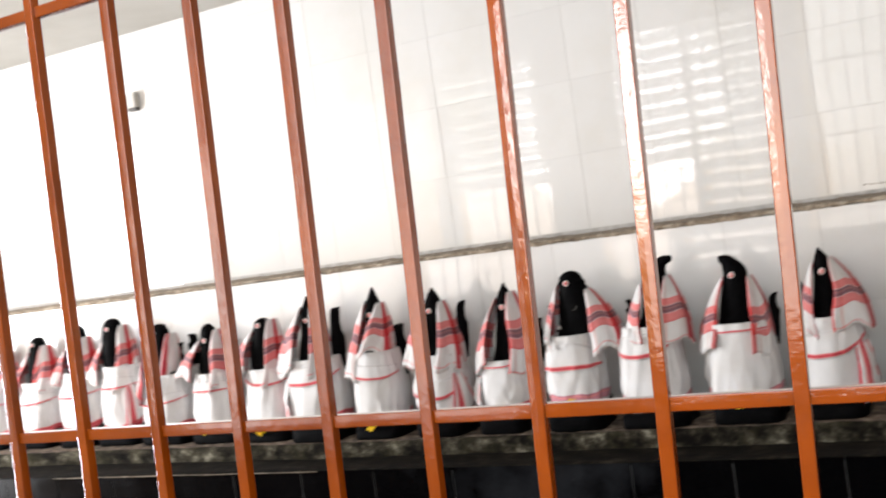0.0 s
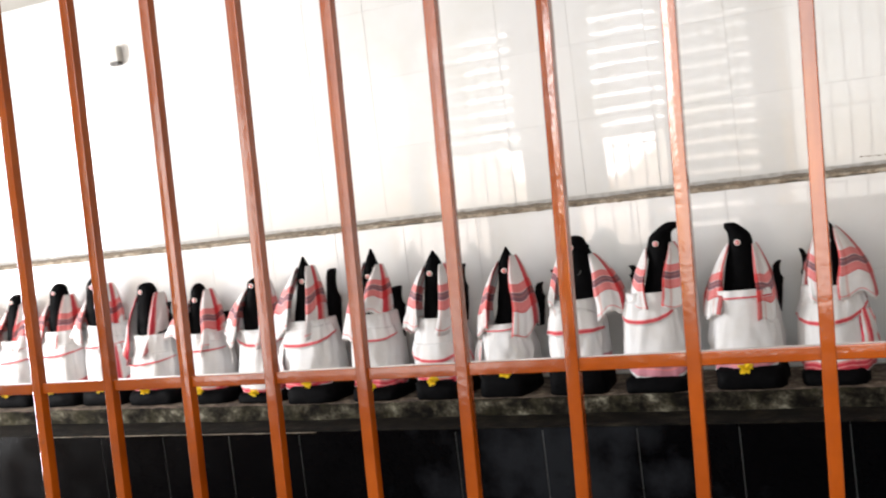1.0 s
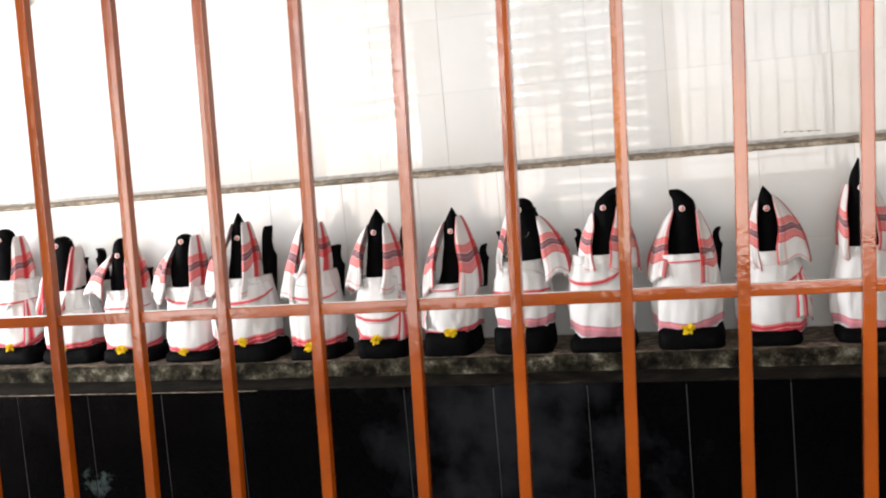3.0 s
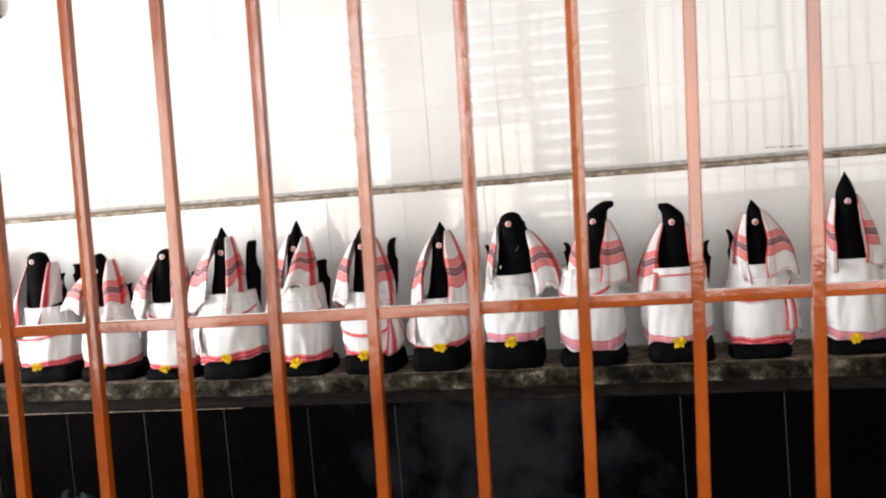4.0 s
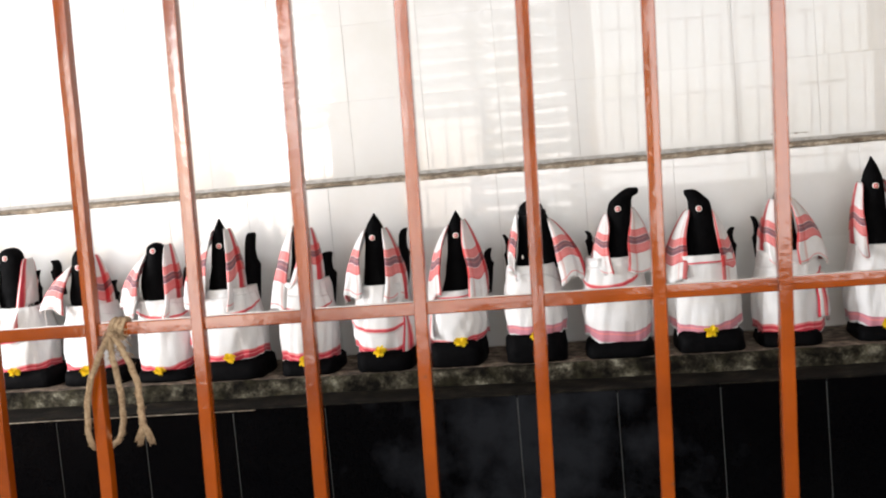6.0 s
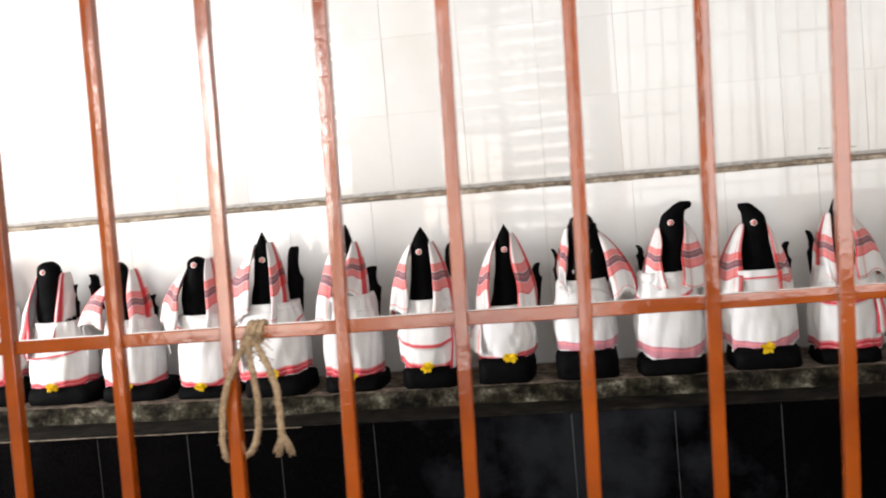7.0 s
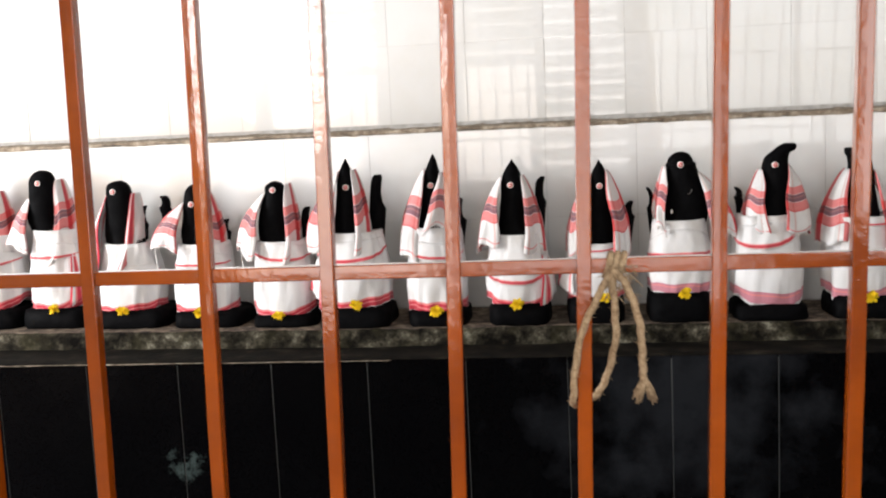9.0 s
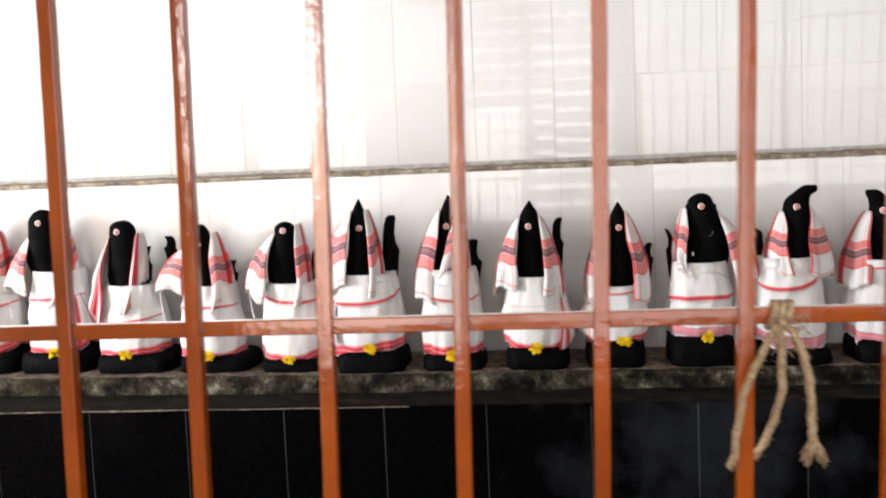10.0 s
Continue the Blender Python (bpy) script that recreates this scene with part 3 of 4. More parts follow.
    for ax, aw, z0, z1 in arms:
        lean = 0.012 if ax > 0 else -0.012
        shape = ((max(z0 - 0.06, 0.1), 0.9, -0.5), (z0, 1.0, 0.0), (lerp(z0, z1, 0.30), 1.16, 0.15), (lerp(z0, z1, 0.45), 1.12, 0.5), (lerp(z0, z1, 0.56), 0.86, 0.1), (lerp(z0, z1, 0.72), 0.74, 0.1),
                 (lerp(z0, z1, 0.86), 0.72, 0.3), (lerp(z0, z1, 0.96), 0.66, 0.75), (z1, 0.42, 1.0))
        add_loft(bm, [ellipse(z, ax + lean * o - aw * w, ax + lean * o + aw * w, 0.055 + 0.012 * (1 - w), 0.105, 14, 0.9, 0.003, seed + ax) for z, w, o in shape])
    # the painted eye: three shallow discs on the brow
    front = min((r for r in rings), key=lambda r: abs(r[0] - ez))
    c, a = (front[1] + front[2]) / 2, (front[2] - front[1]) / 2
    fy = (front[3] + front[4]) / 2 - (front[4] - front[3]) / 2 * math.sqrt(max(0.05, 1 - (c / a) ** 2))
    fy -= 0.004 if style == "wide" else 0.0
    for r, out, mat in ((0.0102, 0.0025, 1), (0.0074, 0.0038, 2), (0.0031, 0.0050, 1), (0.0015, 0.0058, 3)):
        add_loft(bm, [[Vector((rr * math.cos(w), fy - d, ez + rr * math.sin(w))) for w in np.linspace(0, 2 * math.pi, 16, endpoint=False)] for rr, d in ((r, -0.006), (r, out * 0.7), (r * 0.8, out))], True, mat)
    if style == "wide":
        # a carved brow band and pale chips on the face
        brow = [min(rings, key=lambda r: abs(r[0] - z)) for z in (ez - 0.012, ez, ez + 0.012)]
        add_loft(bm, [ellipse(ez + dz, q[1] - g, q[2] + g, q[3] - g, q[4] + g, 28) for q, dz, g in zip((brow[0], brow[0], brow[1], brow[2]), (-0.009, -0.006, 0.004, 0.008), (0.0, 0.0026, 0.0030, 0.0))], False, 0)
        mouth = spline([(0.012, -0.022, ez - 0.088), (0.019, -0.024, ez - 0.095), (0.028, -0.023, ez - 0.092), (0.034, -0.021, ez - 0.080)], 4)
        add_loft(bm, tube_rings(mouth, 0.0016, 6), True, 3)
        for cx, cz in ((-0.034, -0.150),):
            add_loft(bm, [ellipse(ez + cz + dz, cx - r, cx + r, -0.040 - r, -0.030, 8) for dz, r in ((-0.006, 0.002), (-0.002, 0.004), (0.003, 0.003), (0.007, 0.001))], True, 1)
    bmesh.ops.recalc_face_normals(bm, faces=bm.faces)
    ob = link_mesh("stone_idol", bm, [STONE, EYE_WHITE, EYE_RED, BOX_DARK], None, "", True)
    ob.location = (x, y, SHELF - 0.002)
    return ob


def skirt_point(w, v, body, skirt, seed, grow=0.0):
    (bl, br, bz), (s0, s1, sz) = body, skirt
    sc, sw = (s0 + s1) / 2, (s1 - s0) / 2
    tight = lerp(0.80, 1.0, v ** 0.8)
    fold = 0.0030 * v * math.sin(9 * w + seed + 2 * v) + 0.0045 * (1 - abs(2 * noise.noise((math.cos(w) * 4.1 + seed, math.sin(w) * 4.1 + 1.5 * v, 0.9 * v + seed)))) ** 3 * (0.3 + 0.7 * v) + 0.007 * noise.noise((math.cos(w) * 2.4 + seed, math.sin(w) * 2.4, 2.2 * v)) + 0.0075 * noise.noise((math.cos(w) * 6 + v * 3, math.sin(w) * 6 + seed, v)) + 0.0035 * noise.noise((math.cos(w) * 13 + v * 5, math.sin(w) * 13 + seed, v * 4))
    c, s = math.cos(w), math.sin(w)
    p = 0.82
    belly = 0.009 * math.sin(math.pi * min(1.0, v * 1.08) ** 1.4)
    a, b = sw * tight + fold + grow + belly, lerp(0.082, 0.100, v) + fold + grow + belly
    droop = (0.010 * math.sin(w * 2 + seed) + 0.004 * math.sin(7 * w + seed) + 0.019 * (1 - 1.65 * max(0.0, -math.sin(w)) ** 1.5)) * v ** 2
    return Vector((sc + a * math.copysign(abs(c) ** p, c), 0.012 + b * math.copysign(abs(s) ** p, s), lerp(bz + 0.012, sz + droop, v)))


def waistcloth(x, y, body, skirt, seed, swag, mauve, tail):
    bm = bmesh.new()
    turns, levels = 72, 14
    rows = [[skirt_point(2 * math.pi * i / turns, k / levels, body, skirt, seed) for i in range(turns + 1)] for k in range(levels + 1)]
    rows.insert(0, [Vector((lerp(p.x, (skirt[0] + skirt[1]) / 2, 0.35), lerp(p.y, 0.01, 0.35), p.z - 0.004)) for p in rows[0]])
    uvs = [[(i / turns, max(0, k - 1) / levels) for i in range(turns + 1)] for k in range(levels + 2)]
    add_grid(bm, rows, uvs)
    bmesh.ops.remove_doubles(bm, verts=bm.verts, dist=0.00005)
    bmesh.ops.recalc_face_normals(bm, faces=bm.faces)
    ob = link_mesh("waistcloth", bm, WRAP_MAUVE if mauve else WRAP, None, "", True)
    ob.location = (x, y, SHELF)
    # the tucked fold across the front
    if swag:
        v0, v1, sag, deep = swag
        bm = bmesh.new()
        rows, uvs = [], []
        for k in range(7):
            row, line = [], []
            for i in range(33):
                u = i / 32
                w = lerp(math.radians(186), math.radians(354), u)
                v = lerp(v0, v1, u) + sag * math.sin(math.pi * u) + deep * (k / 6 - 1) * (0.5 + 0.5 * math.sin(math.pi * u))
                row.append(skirt_point(w, max(0.0, v), body, skirt, seed, 0.0005 + 0.0045 * k / 6))
                line.append((u, k / 6))
            rows.append(row)
            uvs.append(line)
        add_grid(bm, rows, uvs)
        fold = part("fold", bm, FOLD, ob, "red-bordered tucked fold", True)
        mod = fold.modifiers.new("thick", "SOLIDIFY")
        mod.thickness, mod.offset = 0.003, 0
    if tail:
        # the loose end hanging down one side
        bm = bmesh.new()
        mid = math.radians(212 if tail < 0 else 328)
        rows, uvs = [], []
        for k in range(12):
            v = k / 11
            row, line = [], []
            for i in range(10):
                u = i / 9
                w = mid + (u - 0.5) * (0.5 + 0.7 * v) + 0.12 * tail * v
                out = 0.006 + 0.012 * v + 0.004 * math.sin(u * 9 + seed + 2 * v)
                p = skirt_point(w, 0.30 + 0.58 * v + 0.08 * math.sin(3 * u + seed) * v, body, skirt, seed, out)
                row.append(p)
                line.append((u, v))
            rows.append(row)
            uvs.append(line)
        add_grid(bm, rows, uvs)
        end = part("loose_end", bm, SHAWL_LONG, ob, "red-striped loose cloth end", True)
        mod = end.modifiers.new("thick", "SOLIDIFY")
        mod.thickness, mod.offset = 0.003, 0
    mod = ob.modifiers.new("thick", "SOLIDIFY")
    mod.thickness, mod.offset = 0.003, -1
    return ob


def shawl(x, y, left, right, top, seed, lengthwise=False):
    """One cloth that hangs from behind the head down over both shoulders."""
    bm, threads = bmesh.new(), bmesh.new()
    for side, (ax, az, ox, oz, ix, iz) in ((-1, left), (1, right)):
        rows, uvs = [], []
        across, down = 22, 20
        for k in range(down + 1):
            v = k / down
            row, line = [], []
            for i in range(across + 1):
                u = i / across * 1.35
                f = min(u, 1.0)
                inner = lerp(ax, ix, v) + side * math.sin(math.pi * v) * (0.006 + 0.022 * noise.noise((seed * 2.3, v * 1.7, side * 1.9)))
                outer = lerp(ax + side * 0.006, ox, math.sin(v * math.pi / 2) ** 0.82)
                px = lerp(inner, outer, math.sin(f * math.pi / 2) ** 0.9)
                yi, yo = 0.018 - 0.112 * v ** 0.75, 0.075 - 0.035 * v
                py = lerp(yi, yo, f ** 1.8)
                end = lerp(iz, oz, f) + 0.010 * math.sin(4 * f + seed + side) + 0.011 * math.sin(8.5 * f + seed * 2.1) + 0.014 * noise.noise((f * 2.7, seed * 1.3, side * 2.0))
                pz = lerp(az, end, v) 
                if u > 1:
                    back = u - 1
                    px -= side * back * abs(ox - ax) * 0.9 * (0.1 + 0.9 * v)
                    py += back * 0.10 * (0.3 + 0.7 * v)
                    pz -= back * 0.05 * (1 - v)
                wave = (0.0095 * (1 - 2 * abs(math.sin(u * 4.9 + seed * 1.7 + side + 0.9 * v))) + 0.016 * noise.noise((u * 3.2 + seed * 3, v * 1.6, side + seed)) + 0.010 * noise.noise((u * 9 + seed, v * 3.5, side))) * (0.10 + 0.90 * v)
                row.append((px + side * wave * 0.5 * f, py - wave, pz))
                line.append((u / 1.35, v))
            rows.append(row if side > 0 else row[::-1])
            uvs.append(line if side > 0 else line[::-1])
        add_grid(bm, rows, uvs)
        ends = rows[-1]
        for i in range(0, len(ends) - 1):
            p = Vector(ends[i])
            for j in range(2):
                a = p.lerp(Vector(ends[i + 1]), j / 2)
                b = a + Vector((0.004 * math.sin(i * 2.1 + j + seed), 0.003 * math.cos(i * 1.3), -0.006 - 0.004 * math.sin(i * 3.7 + j * 2 + seed)))
                add_loft(threads, tube_rings([a + Vector((0, 0, 0.004)), b], 0.0008, 3))
    # the strip behind the head
    rows, uvs = [], []
    (la, lz), (ra, rz) = (left[0] - 0.004, left[1]), (right[0] + 0.004, right[1])
    for k in range(6):
        row = []
        for i in range(13):
            u = i / 12
            row.append((lerp(la, ra, u), 0.05 + 0.045 * math.sin(math.pi * u), lerp(lz, rz, u) - 0.02 - 0.035 * k))
        rows.append(row)
        uvs.append([(i / 12, 0.1 + 0.04 * k) for i in range(13)])
    add_grid(bm, rows, uvs)
    ob = link_mesh("shawl", bm, SHAWL_LONG if lengthwise else SHAWL, None, "", True)
    ob.location = (x, y, SHELF)
    tagged(part("fringe", threads, EYE_WHITE, ob, "short white cotton fringe"), kind="stuff")
    mod = ob.modifiers.new("thick", "SOLIDIFY")
    mod.thickness, mod.offset = 0.0035, 0
    return ob


def marigold(x, y, z, seed):
    rng = random.Random(seed)
    bm = bmesh.new()
    for i in range(44):
        w, tilt, r = rng.uniform(0, 2 * math.pi), rng.uniform(-0.5, 1.2), rng.uniform(0.010, 0.019)
        m = Matrix.Translation((0, 0, 0.002)) @ Matrix.Rotation(w, 4, "Z") @ Matrix.Rotation(-tilt, 4, "Y")
        pts = [(0.001, 0, 0), (r * 0.55, -r * 0.32, 0.002), (r, -r * 0.16, 0.0), (r * 1.06, 0, -0.001), (r, r * 0.16, 0.001), (r * 0.55, r * 0.32, 0.003)]
        bm.faces.new([bm.verts.new(m @ Vector(p)) for p in pts])
    bmesh.ops.solidify(bm, geom=bm.faces[:], thickness=0.0008)
    ob = link_mesh("marigold", bm, YELLOW)
    ob.matrix_basis = pose(x, y, z, 42, 0, rng.uniform(-30, 30)) @ Matrix.Diagonal((1.45, 1.2, 1.0, 1))
    return ob


HEADS = {"round": "round-topped", "point": "pointed", "curl_r": "hook-topped", "curl_l": "hook-topped", "wide": "broad-shouldered"}
count = 0


def idol(x, y, ez, style, top, head, body, arms, left, right, skirt, plinth, flower, swag=(0.40, 0.34, 0.06, 0.22), lengthwise=False, mauve=False, tail=0, thread=False):
    global count
    count += 1
    seed = count * 1.93
    a = stone_idol(x, y, ez, style, top, head, body, arms, skirt, plinth, seed)
    tagged(a, f"{HEADS[style]} black stone idol with one painted red eye", "idol", "row of stone idols")
    b = waistcloth(x, y, body, skirt, seed, swag, mauve, tail)
    tagged(b, f"white cotton waistcloth with {'mauve' if mauve else 'red'} border round an idol", "waistcloth", "waistcloths of the idols")
    if style == "point":
        # the shawl lies against the narrowing hood
        snug = []
        for edge, side in ((head[0], left), (head[1], right)):
            up = max(0.0, (side[1] - ez) / (top[1] - ez))
            snug.append((lerp(edge, top[0], 0.9 * up ** 1.35), *side[1:]))
        left, right = snug
    c = shawl(x, y, left, right, top, seed, lengthwise)
    tagged(c, "white shawl with red and grey bands over an idol", "shawl", "shawls of the idols")
    if thread:
        bm = bmesh.new()
        lx, lz = left[2] * 0.85, left[3] - 0.01
        add_loft(bm, tube_rings(spline([(lx, -0.02, lz), (lx + 0.004, -0.03, lz - 0.03), (lx + 0.012, -0.04, lz - 0.07), (lx + 0.028, -0.06, lz - 0.115)], 5), 0.0011, 5))
        part("loose_thread", bm, EYE_WHITE, c, "white cotton thread")
    if flower:
        fx, fz = flower
        f = marigold(x + fx, y - 0.116, SHELF + max(plinth[2] + 0.012, fz), count)
        tagged(f, "fresh yellow marigold laid at an idol's feet", "flower", "marigolds of the idols")


idol(-1.977, 2.569, 0.527, "round", (0.003, 0.573), head=(-0.054, 0.049), body=(-0.024, 0.047, 0.344),
     arms=[(0.095, 0.016, 0.217, 0.303)], left=(-0.038, 0.483, -0.140, 0.317, -0.008, 0.278), right=(0.060, 0.536, 0.121, 0.308, 0.056, 0.238),
     skirt=(-0.045, 0.166, 0.062), plinth=(-0.064, 0.195, 0.062), flower=(0.084, 0.062), swag=(0.33, 0.3, 0.04, 0.2), tail=1, thread=True)
idol(-1.674, 2.541, 0.487, "round", (0.001, 0.525), head=(-0.043, 0.056), body=(-0.036, 0.068, 0.289),
     arms=[(0.065, 0.016, 0.298, 0.425)], left=(-0.032, 0.474, -0.101, 0.278, -0.035, 0.164), right=(0.062, 0.477, 0.087, 0.314, 0.035, 0.200),
     skirt=(-0.071, 0.156, 0.051), plinth=(-0.068, 0.199, 0.053), flower=(0.054, 0.048), swag=(0.52, 0.42, 0.05, 0.2), lengthwise=True)
idol(-1.377, 2.528, 0.432, "round", (-0.001, 0.502), head=(-0.043, 0.034), body=(-0.027, 0.048, 0.281),
     arms=[(-0.126, 0.018, 0.387, 0.462), (0.082, 0.025, 0.280, 0.367)], left=(-0.032, 0.437, -0.163, 0.297, -0.029, 0.274), right=(0.043, 0.471, 0.113, 0.254, 0.065, 0.197),
     skirt=(-0.070, 0.141, 0.037), plinth=(-0.065, 0.189, 0.045), flower=(0.051, 0.046), swag=(0.3, 0.28, 0.02, 0.2), thread=True)
idol(-1.068, 2.514, 0.473, "round", (-0.002, 0.501), head=(-0.039, 0.036), body=(-0.060, 0.037, 0.283),
     arms=[(0.089, 0.018, 0.251, 0.404)], left=(-0.031, 0.464, -0.145, 0.285, -0.052, 0.238), right=(0.041, 0.491, 0.087, 0.257, 0.049, 0.225),
     skirt=(-0.084, 0.134, 0.033), plinth=(-0.082, 0.152, 0.030), flower=(0.028, 0.041), swag=(0.1, 0.2, 0.12, 0.25), thread=True)
idol(-0.794, 2.471, 0.475, "point", (-0.004, 0.572), head=(-0.042, 0.032), body=(-0.033, 0.026, 0.310),
     arms=[(0.087, 0.027, 0.295, 0.510)], left=(-0.034, 0.529, -0.158, 0.292, -0.036, 0.271), right=(0.034, 0.532, 0.075, 0.295, 0.038, 0.253),
     skirt=(-0.114, 0.140, 0.063), plinth=(-0.082, 0.149, 0.056), flower=(0.037, 0.081), swag=(0.3, 0.22, 0.14, 0.3), tail=-1)
idol(-0.500, 2.482, 0.470, "point", (0.007, 0.574), head=(-0.036, 0.035), body=(-0.023, 0.050, 0.317),
     arms=[(0.068, 0.033, 0.277, 0.417)], left=(-0.028, 0.523, -0.122, 0.251, -0.041, 0.231), right=(0.040, 0.510, 0.074, 0.324, -0.025, 0.314),
     skirt=(-0.091, 0.108, 0.040), plinth=(-0.091, 0.122, 0.040), flower=(0.016, 0.047), swag=(0.2, 0.3, 0.12, 0.2))
idol(-0.227, 2.466, 0.462, "point", (0.006, 0.548), head=(-0.036, 0.041), body=(-0.036, 0.035, 0.287),
     arms=[(0.091, 0.018, 0.326, 0.482)], left=(-0.029, 0.489, -0.122, 0.255, -0.038, 0.260), right=(0.040, 0.490, 0.112, 0.257, 0.042, 0.237),
     skirt=(-0.091, 0.124, 0.060), plinth=(-0.084, 0.123, 0.060), flower=(0.018, 0.058), swag=(0.5, 0.45, 0.2, 0.3), tail=1)
idol(0.069, 2.477, 0.447, "point", (0.001, 0.532), head=(-0.036, 0.036), body=(-0.041, 0.030, 0.246),
     arms=[(0.094, 0.016, 0.289, 0.386)], left=(-0.033, 0.481, -0.122, 0.234, -0.055, 0.231), right=(0.037, 0.497, 0.103, 0.228, 0.037, 0.213),
     skirt=(-0.125, 0.085, 0.075), plinth=(-0.119, 0.075, 0.075), flower=(0.001, 0.074), swag=(0.05, 0.0, 0.12, 0.2), tail=-1)
idol(0.333, 2.466, 0.508, "wide", (0.004, 0.549), head=(-0.041, 0.049), body=(-0.051, 0.092, 0.317),
     arms=[(-0.090, 0.010, 0.302, 0.432)], left=(-0.045, 0.500, -0.089, 0.322, -0.053, 0.293), right=(0.057, 0.477, 0.181, 0.266, 0.094, 0.261),
     skirt=(-0.110, 0.094, 0.088), plinth=(-0.114, 0.092, 0.086), flower=(-0.005, 0.059), swag=(0.5, 0.48, 0.02, 0.4), mauve=True)
idol(0.633, 2.464, 0.495, "curl_r", (0.060, 0.562), head=(-0.037, 0.049), body=(-0.032, 0.024, 0.323),
     arms=[(-0.101, 0.012, 0.361, 0.421)], left=(-0.037, 0.478, -0.105, 0.294, -0.029, 0.283), right=(0.044, 0.493, 0.120, 0.286, 0.016, 0.278),
     skirt=(-0.142, 0.083, 0.053), plinth=(-0.144, 0.090, 0.040), flower=None, swag=(0.25, 0.05, 0.22, 0.3), mauve=True)
idol(0.902, 2.470, 0.474, "curl_l", (-0.028, 0.541), head=(-0.034, 0.047), body=(-0.046, 0.039, 0.308),
     arms=[(0.104, 0.016, 0.286, 0.396)], left=(-0.030, 0.469, -0.133, 0.245, -0.064, 0.234), right=(0.044, 0.463, 0.112, 0.232, 0.052, 0.223),
     skirt=(-0.118, 0.115, 0.060), plinth=(-0.107, 0.117, 0.059), flower=(0.001, 0.071), swag=(0.12, 0.1, 0.0, 0.15), mauve=True)
idol(1.179, 2.488, 0.454, "point", (-0.006, 0.531), head=(-0.031, 0.035), body=(-0.029, 0.018, 0.302),
     arms=[(-0.076, 0.012, 0.289, 0.428)], left=(-0.029, 0.481, -0.083, 0.294, -0.027, 0.262), right=(0.032, 0.492, 0.138, 0.251, 0.022, 0.288),
     skirt=(-0.113, 0.110, 0.036), plinth=(-0.114, 0.093, 0.036), flower=None, swag=(0.35, 0.2, 0.18, 0.3), tail=1)
idol(1.480, 2.499, 0.502, "point", (0.000, 0.599), head=(-0.038, 0.036), body=(-0.053, 0.021, 0.301),
     arms=[], left=(-0.039, 0.513, -0.083, 0.294, -0.053, 0.284), right=(0.033, 0.517, 0.105, 0.282, 0.031, 0.287),
     skirt=(-0.108, 0.101, 0.036), plinth=(-0.104, 0.098, 0.036), flower=(-0.016, 0.054), swag=None, mauve=True)
# the far end of the row
idol(-2.215, 2.575, 0.515, "round", (0.005, 0.560), head=(-0.048, 0.045), body=(-0.032, 0.045, 0.33),
     arms=[], left=(-0.035, 0.480, -0.125, 0.310, -0.030, 0.275), right=(0.048, 0.500, 0.115, 0.300, 0.050, 0.260),
     skirt=(-0.075, 0.140, 0.065), plinth=(-0.080, 0.160, 0.062), flower=(0.030, 0.070))
idol(-2.500, 2.585, 0.490, "round", (0.004, 0.525), head=(-0.045, 0.045), body=(-0.035, 0.045, 0.30),
     arms=[(-0.100, 0.016, 0.330, 0.450)], left=(-0.035, 0.460, -0.125, 0.300, -0.030, 0.265), right=(0.045, 0.480, 0.115, 0.290, 0.040, 0.230),
     skirt=(-0.085, 0.130, 0.060), plinth=(-0.085, 0.150, 0.058), flower=(0.020, 0.070))
idol(-2.800, 2.590, 0.480, "round", (0.004, 0.520), head=(-0.045, 0.045), body=(-0.035, 0.045, 0.30),
     arms=[], left=(-0.035, 0.460, -0.125, 0.300, -0.030, 0.265), right=(0.045, 0.480, 0.115, 0.290, 0.040, 0.230),
     skirt=(-0.085, 0.130, 0.060), plinth=(-0.085, 0.150, 0.058), flower=None)

# ---- tiles and cladding ----


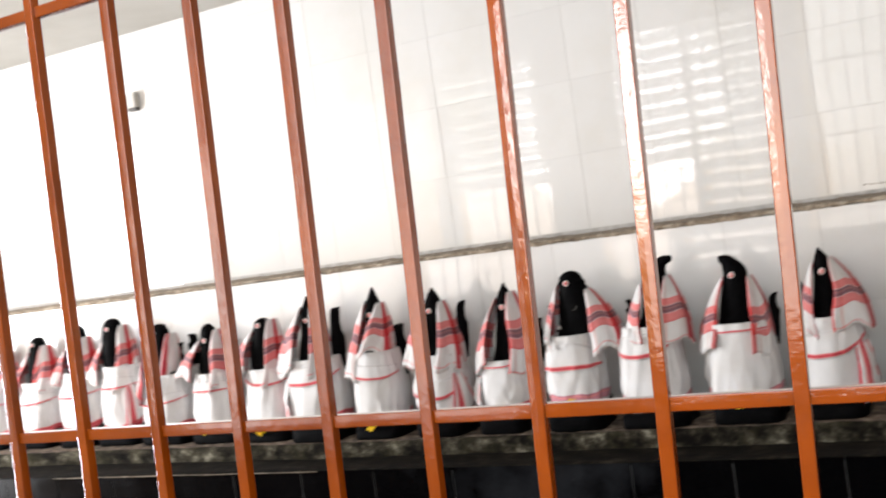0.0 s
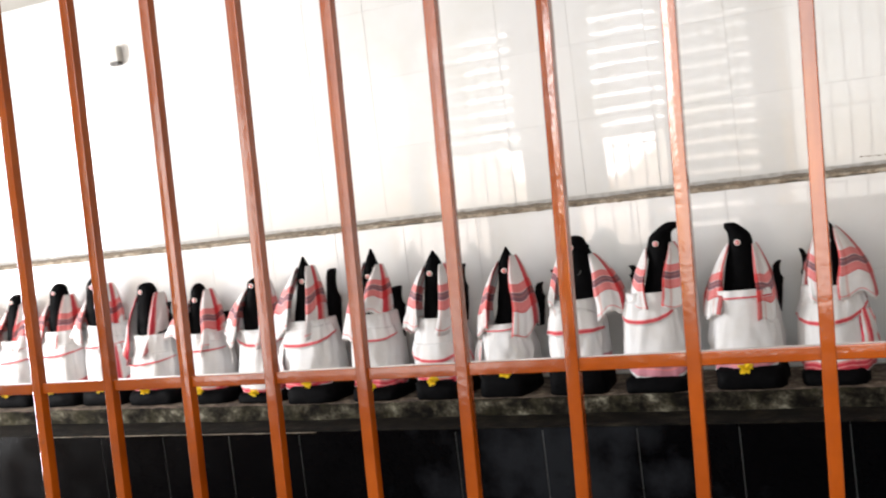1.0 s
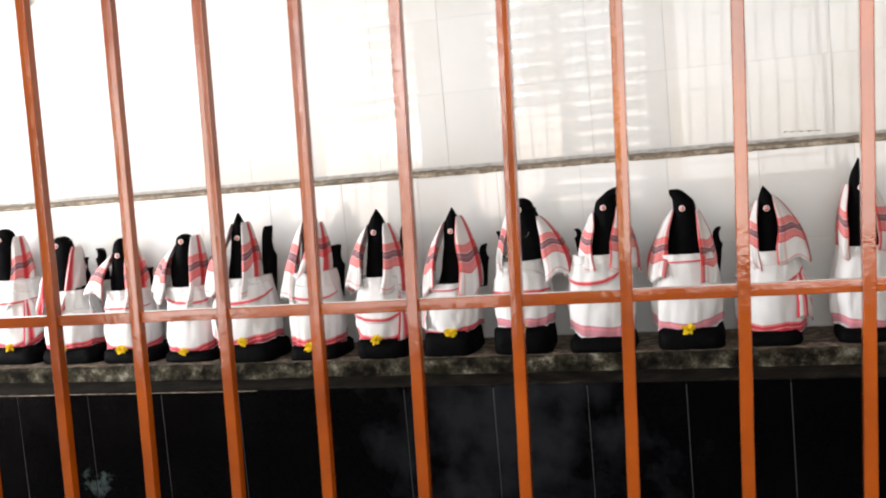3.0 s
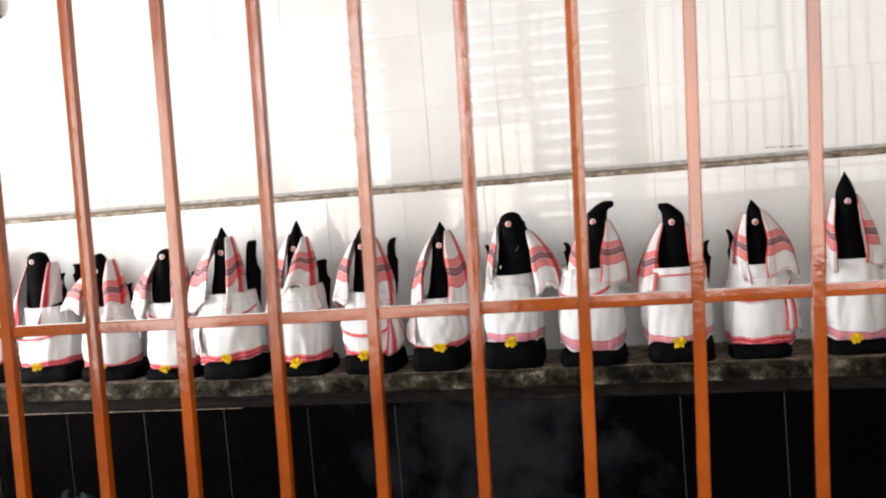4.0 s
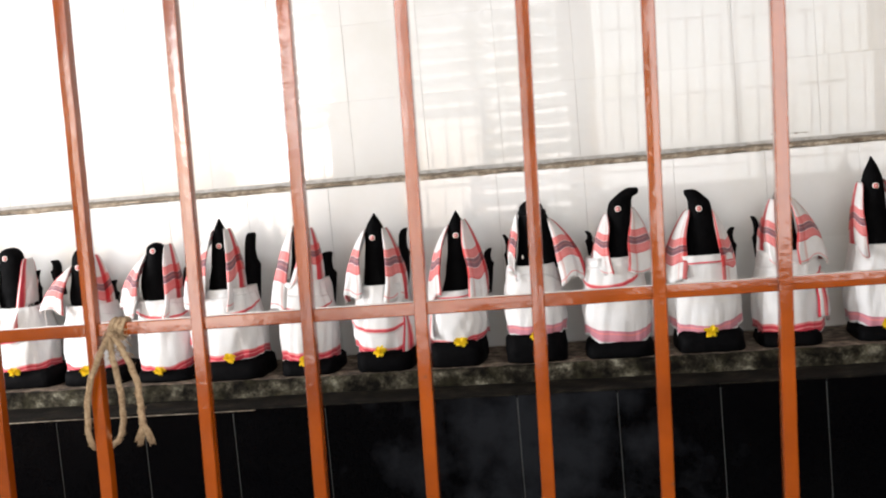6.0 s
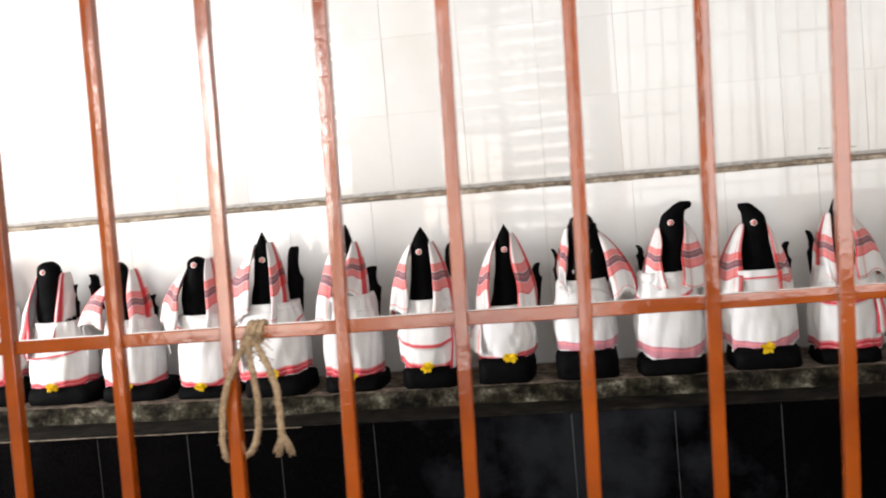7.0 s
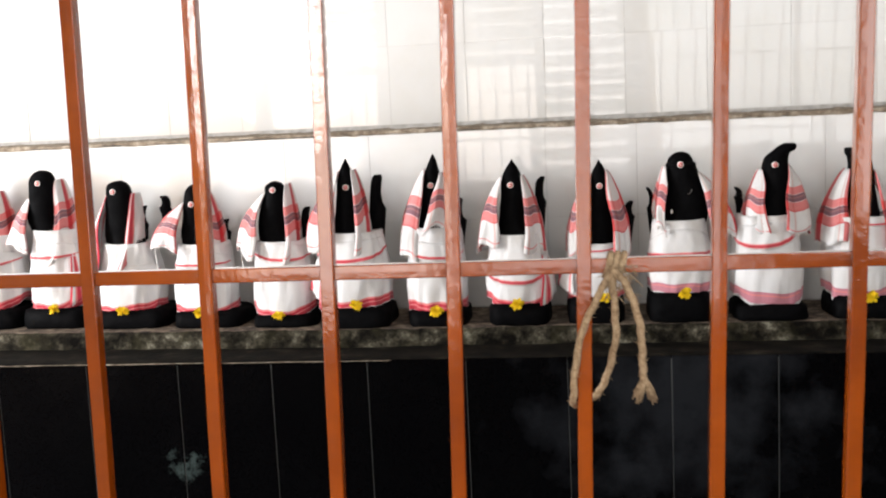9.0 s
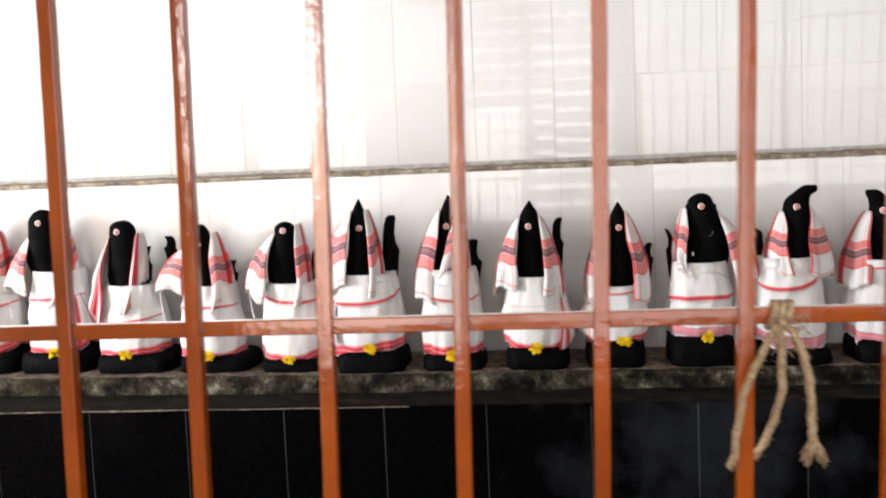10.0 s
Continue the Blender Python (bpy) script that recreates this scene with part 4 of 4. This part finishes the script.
def tile_mesh(name, width, height, deep, material, edge=0.002):
    bm = bmesh.new()
    w, h = width / 2, height / 2
    back = [(-w, 0, -h), (w, 0, -h), (w, 0, h), (-w, 0, h)]
    rings = [back, [(px, -deep + edge, pz) for px, _, pz in back], [(px * (1 - edge / w), -deep, pz * (1 - edge / h)) for px, _, pz in back]]
    add_loft(bm, [[Vector(p) for p in r] for r in rings])
    bmesh.ops.recalc_face_normals(bm, faces=bm.faces)
    me = bpy.data.meshes.new(name)
    bm.to_mesh(me)
    bm.free()
    me.materials.append(material)
    return me


def lay(name, me, parent, x, y, z, rng, wobble=0.0):
    ob = new(name, me)
    ob.parent = parent
    ob.matrix_basis = pose(x, y, z, rng.gauss(0, wobble), 0, rng.gauss(0, wobble))
    return ob


rng = random.Random(11)
PITCH = 0.3205
full = tile_mesh("white_tile", PITCH - 0.0014, PITCH - 0.0005, 0.005, TILE, 0.0007)
first = math.ceil((WEST + 0.2 - 0.528) / PITCH)
last = math.floor((EAST - 0.2 - 0.528) / PITCH)
cut = tile_mesh("white_tile", PITCH - 0.0013, 2.841 - TOP - 0.02 - 4 * PITCH, 0.005, TILE, 0.0007)
for i in range(first, last):
    x = 0.528 + (i + 0.5) * PITCH
    for row in range(2):
        lay("wall_tile", full, low_wall, x, LOW + 0.0036, TOP - 0.014 - (row + 0.5) * PITCH, rng, 0.10)
first = math.ceil((WEST + 0.2 + 0.12) / PITCH)
last = math.floor((EAST - 0.2 + 0.12) / PITCH)
for i in range(first, last):
    x = -0.12 + (i + 0.5) * PITCH
    for row in range(5):
        if TOP + 0.02 + (row + 1) * PITCH < 2.845:
            lay("wall_tile", full, high_wall, x, BACK + 0.0036, TOP + 0.02 + (row + 0.5) * PITCH, rng, 0.10)
    lay("wall_tile", cut, high_wall, x, BACK + 0.0036, (TOP + 0.02 + 4 * PITCH + 2.843) / 2, rng, 0.05)
black = tile_mesh("black_tile", 0.3150 - 0.003, 0.745, 0.010, GRANITE)
for i in range(-12, 8):
    lay("black_tile", black, black_wall, 0.579 + (i + 0.5) * 0.3150, 2.146, 0.3755, rng, 0.12)
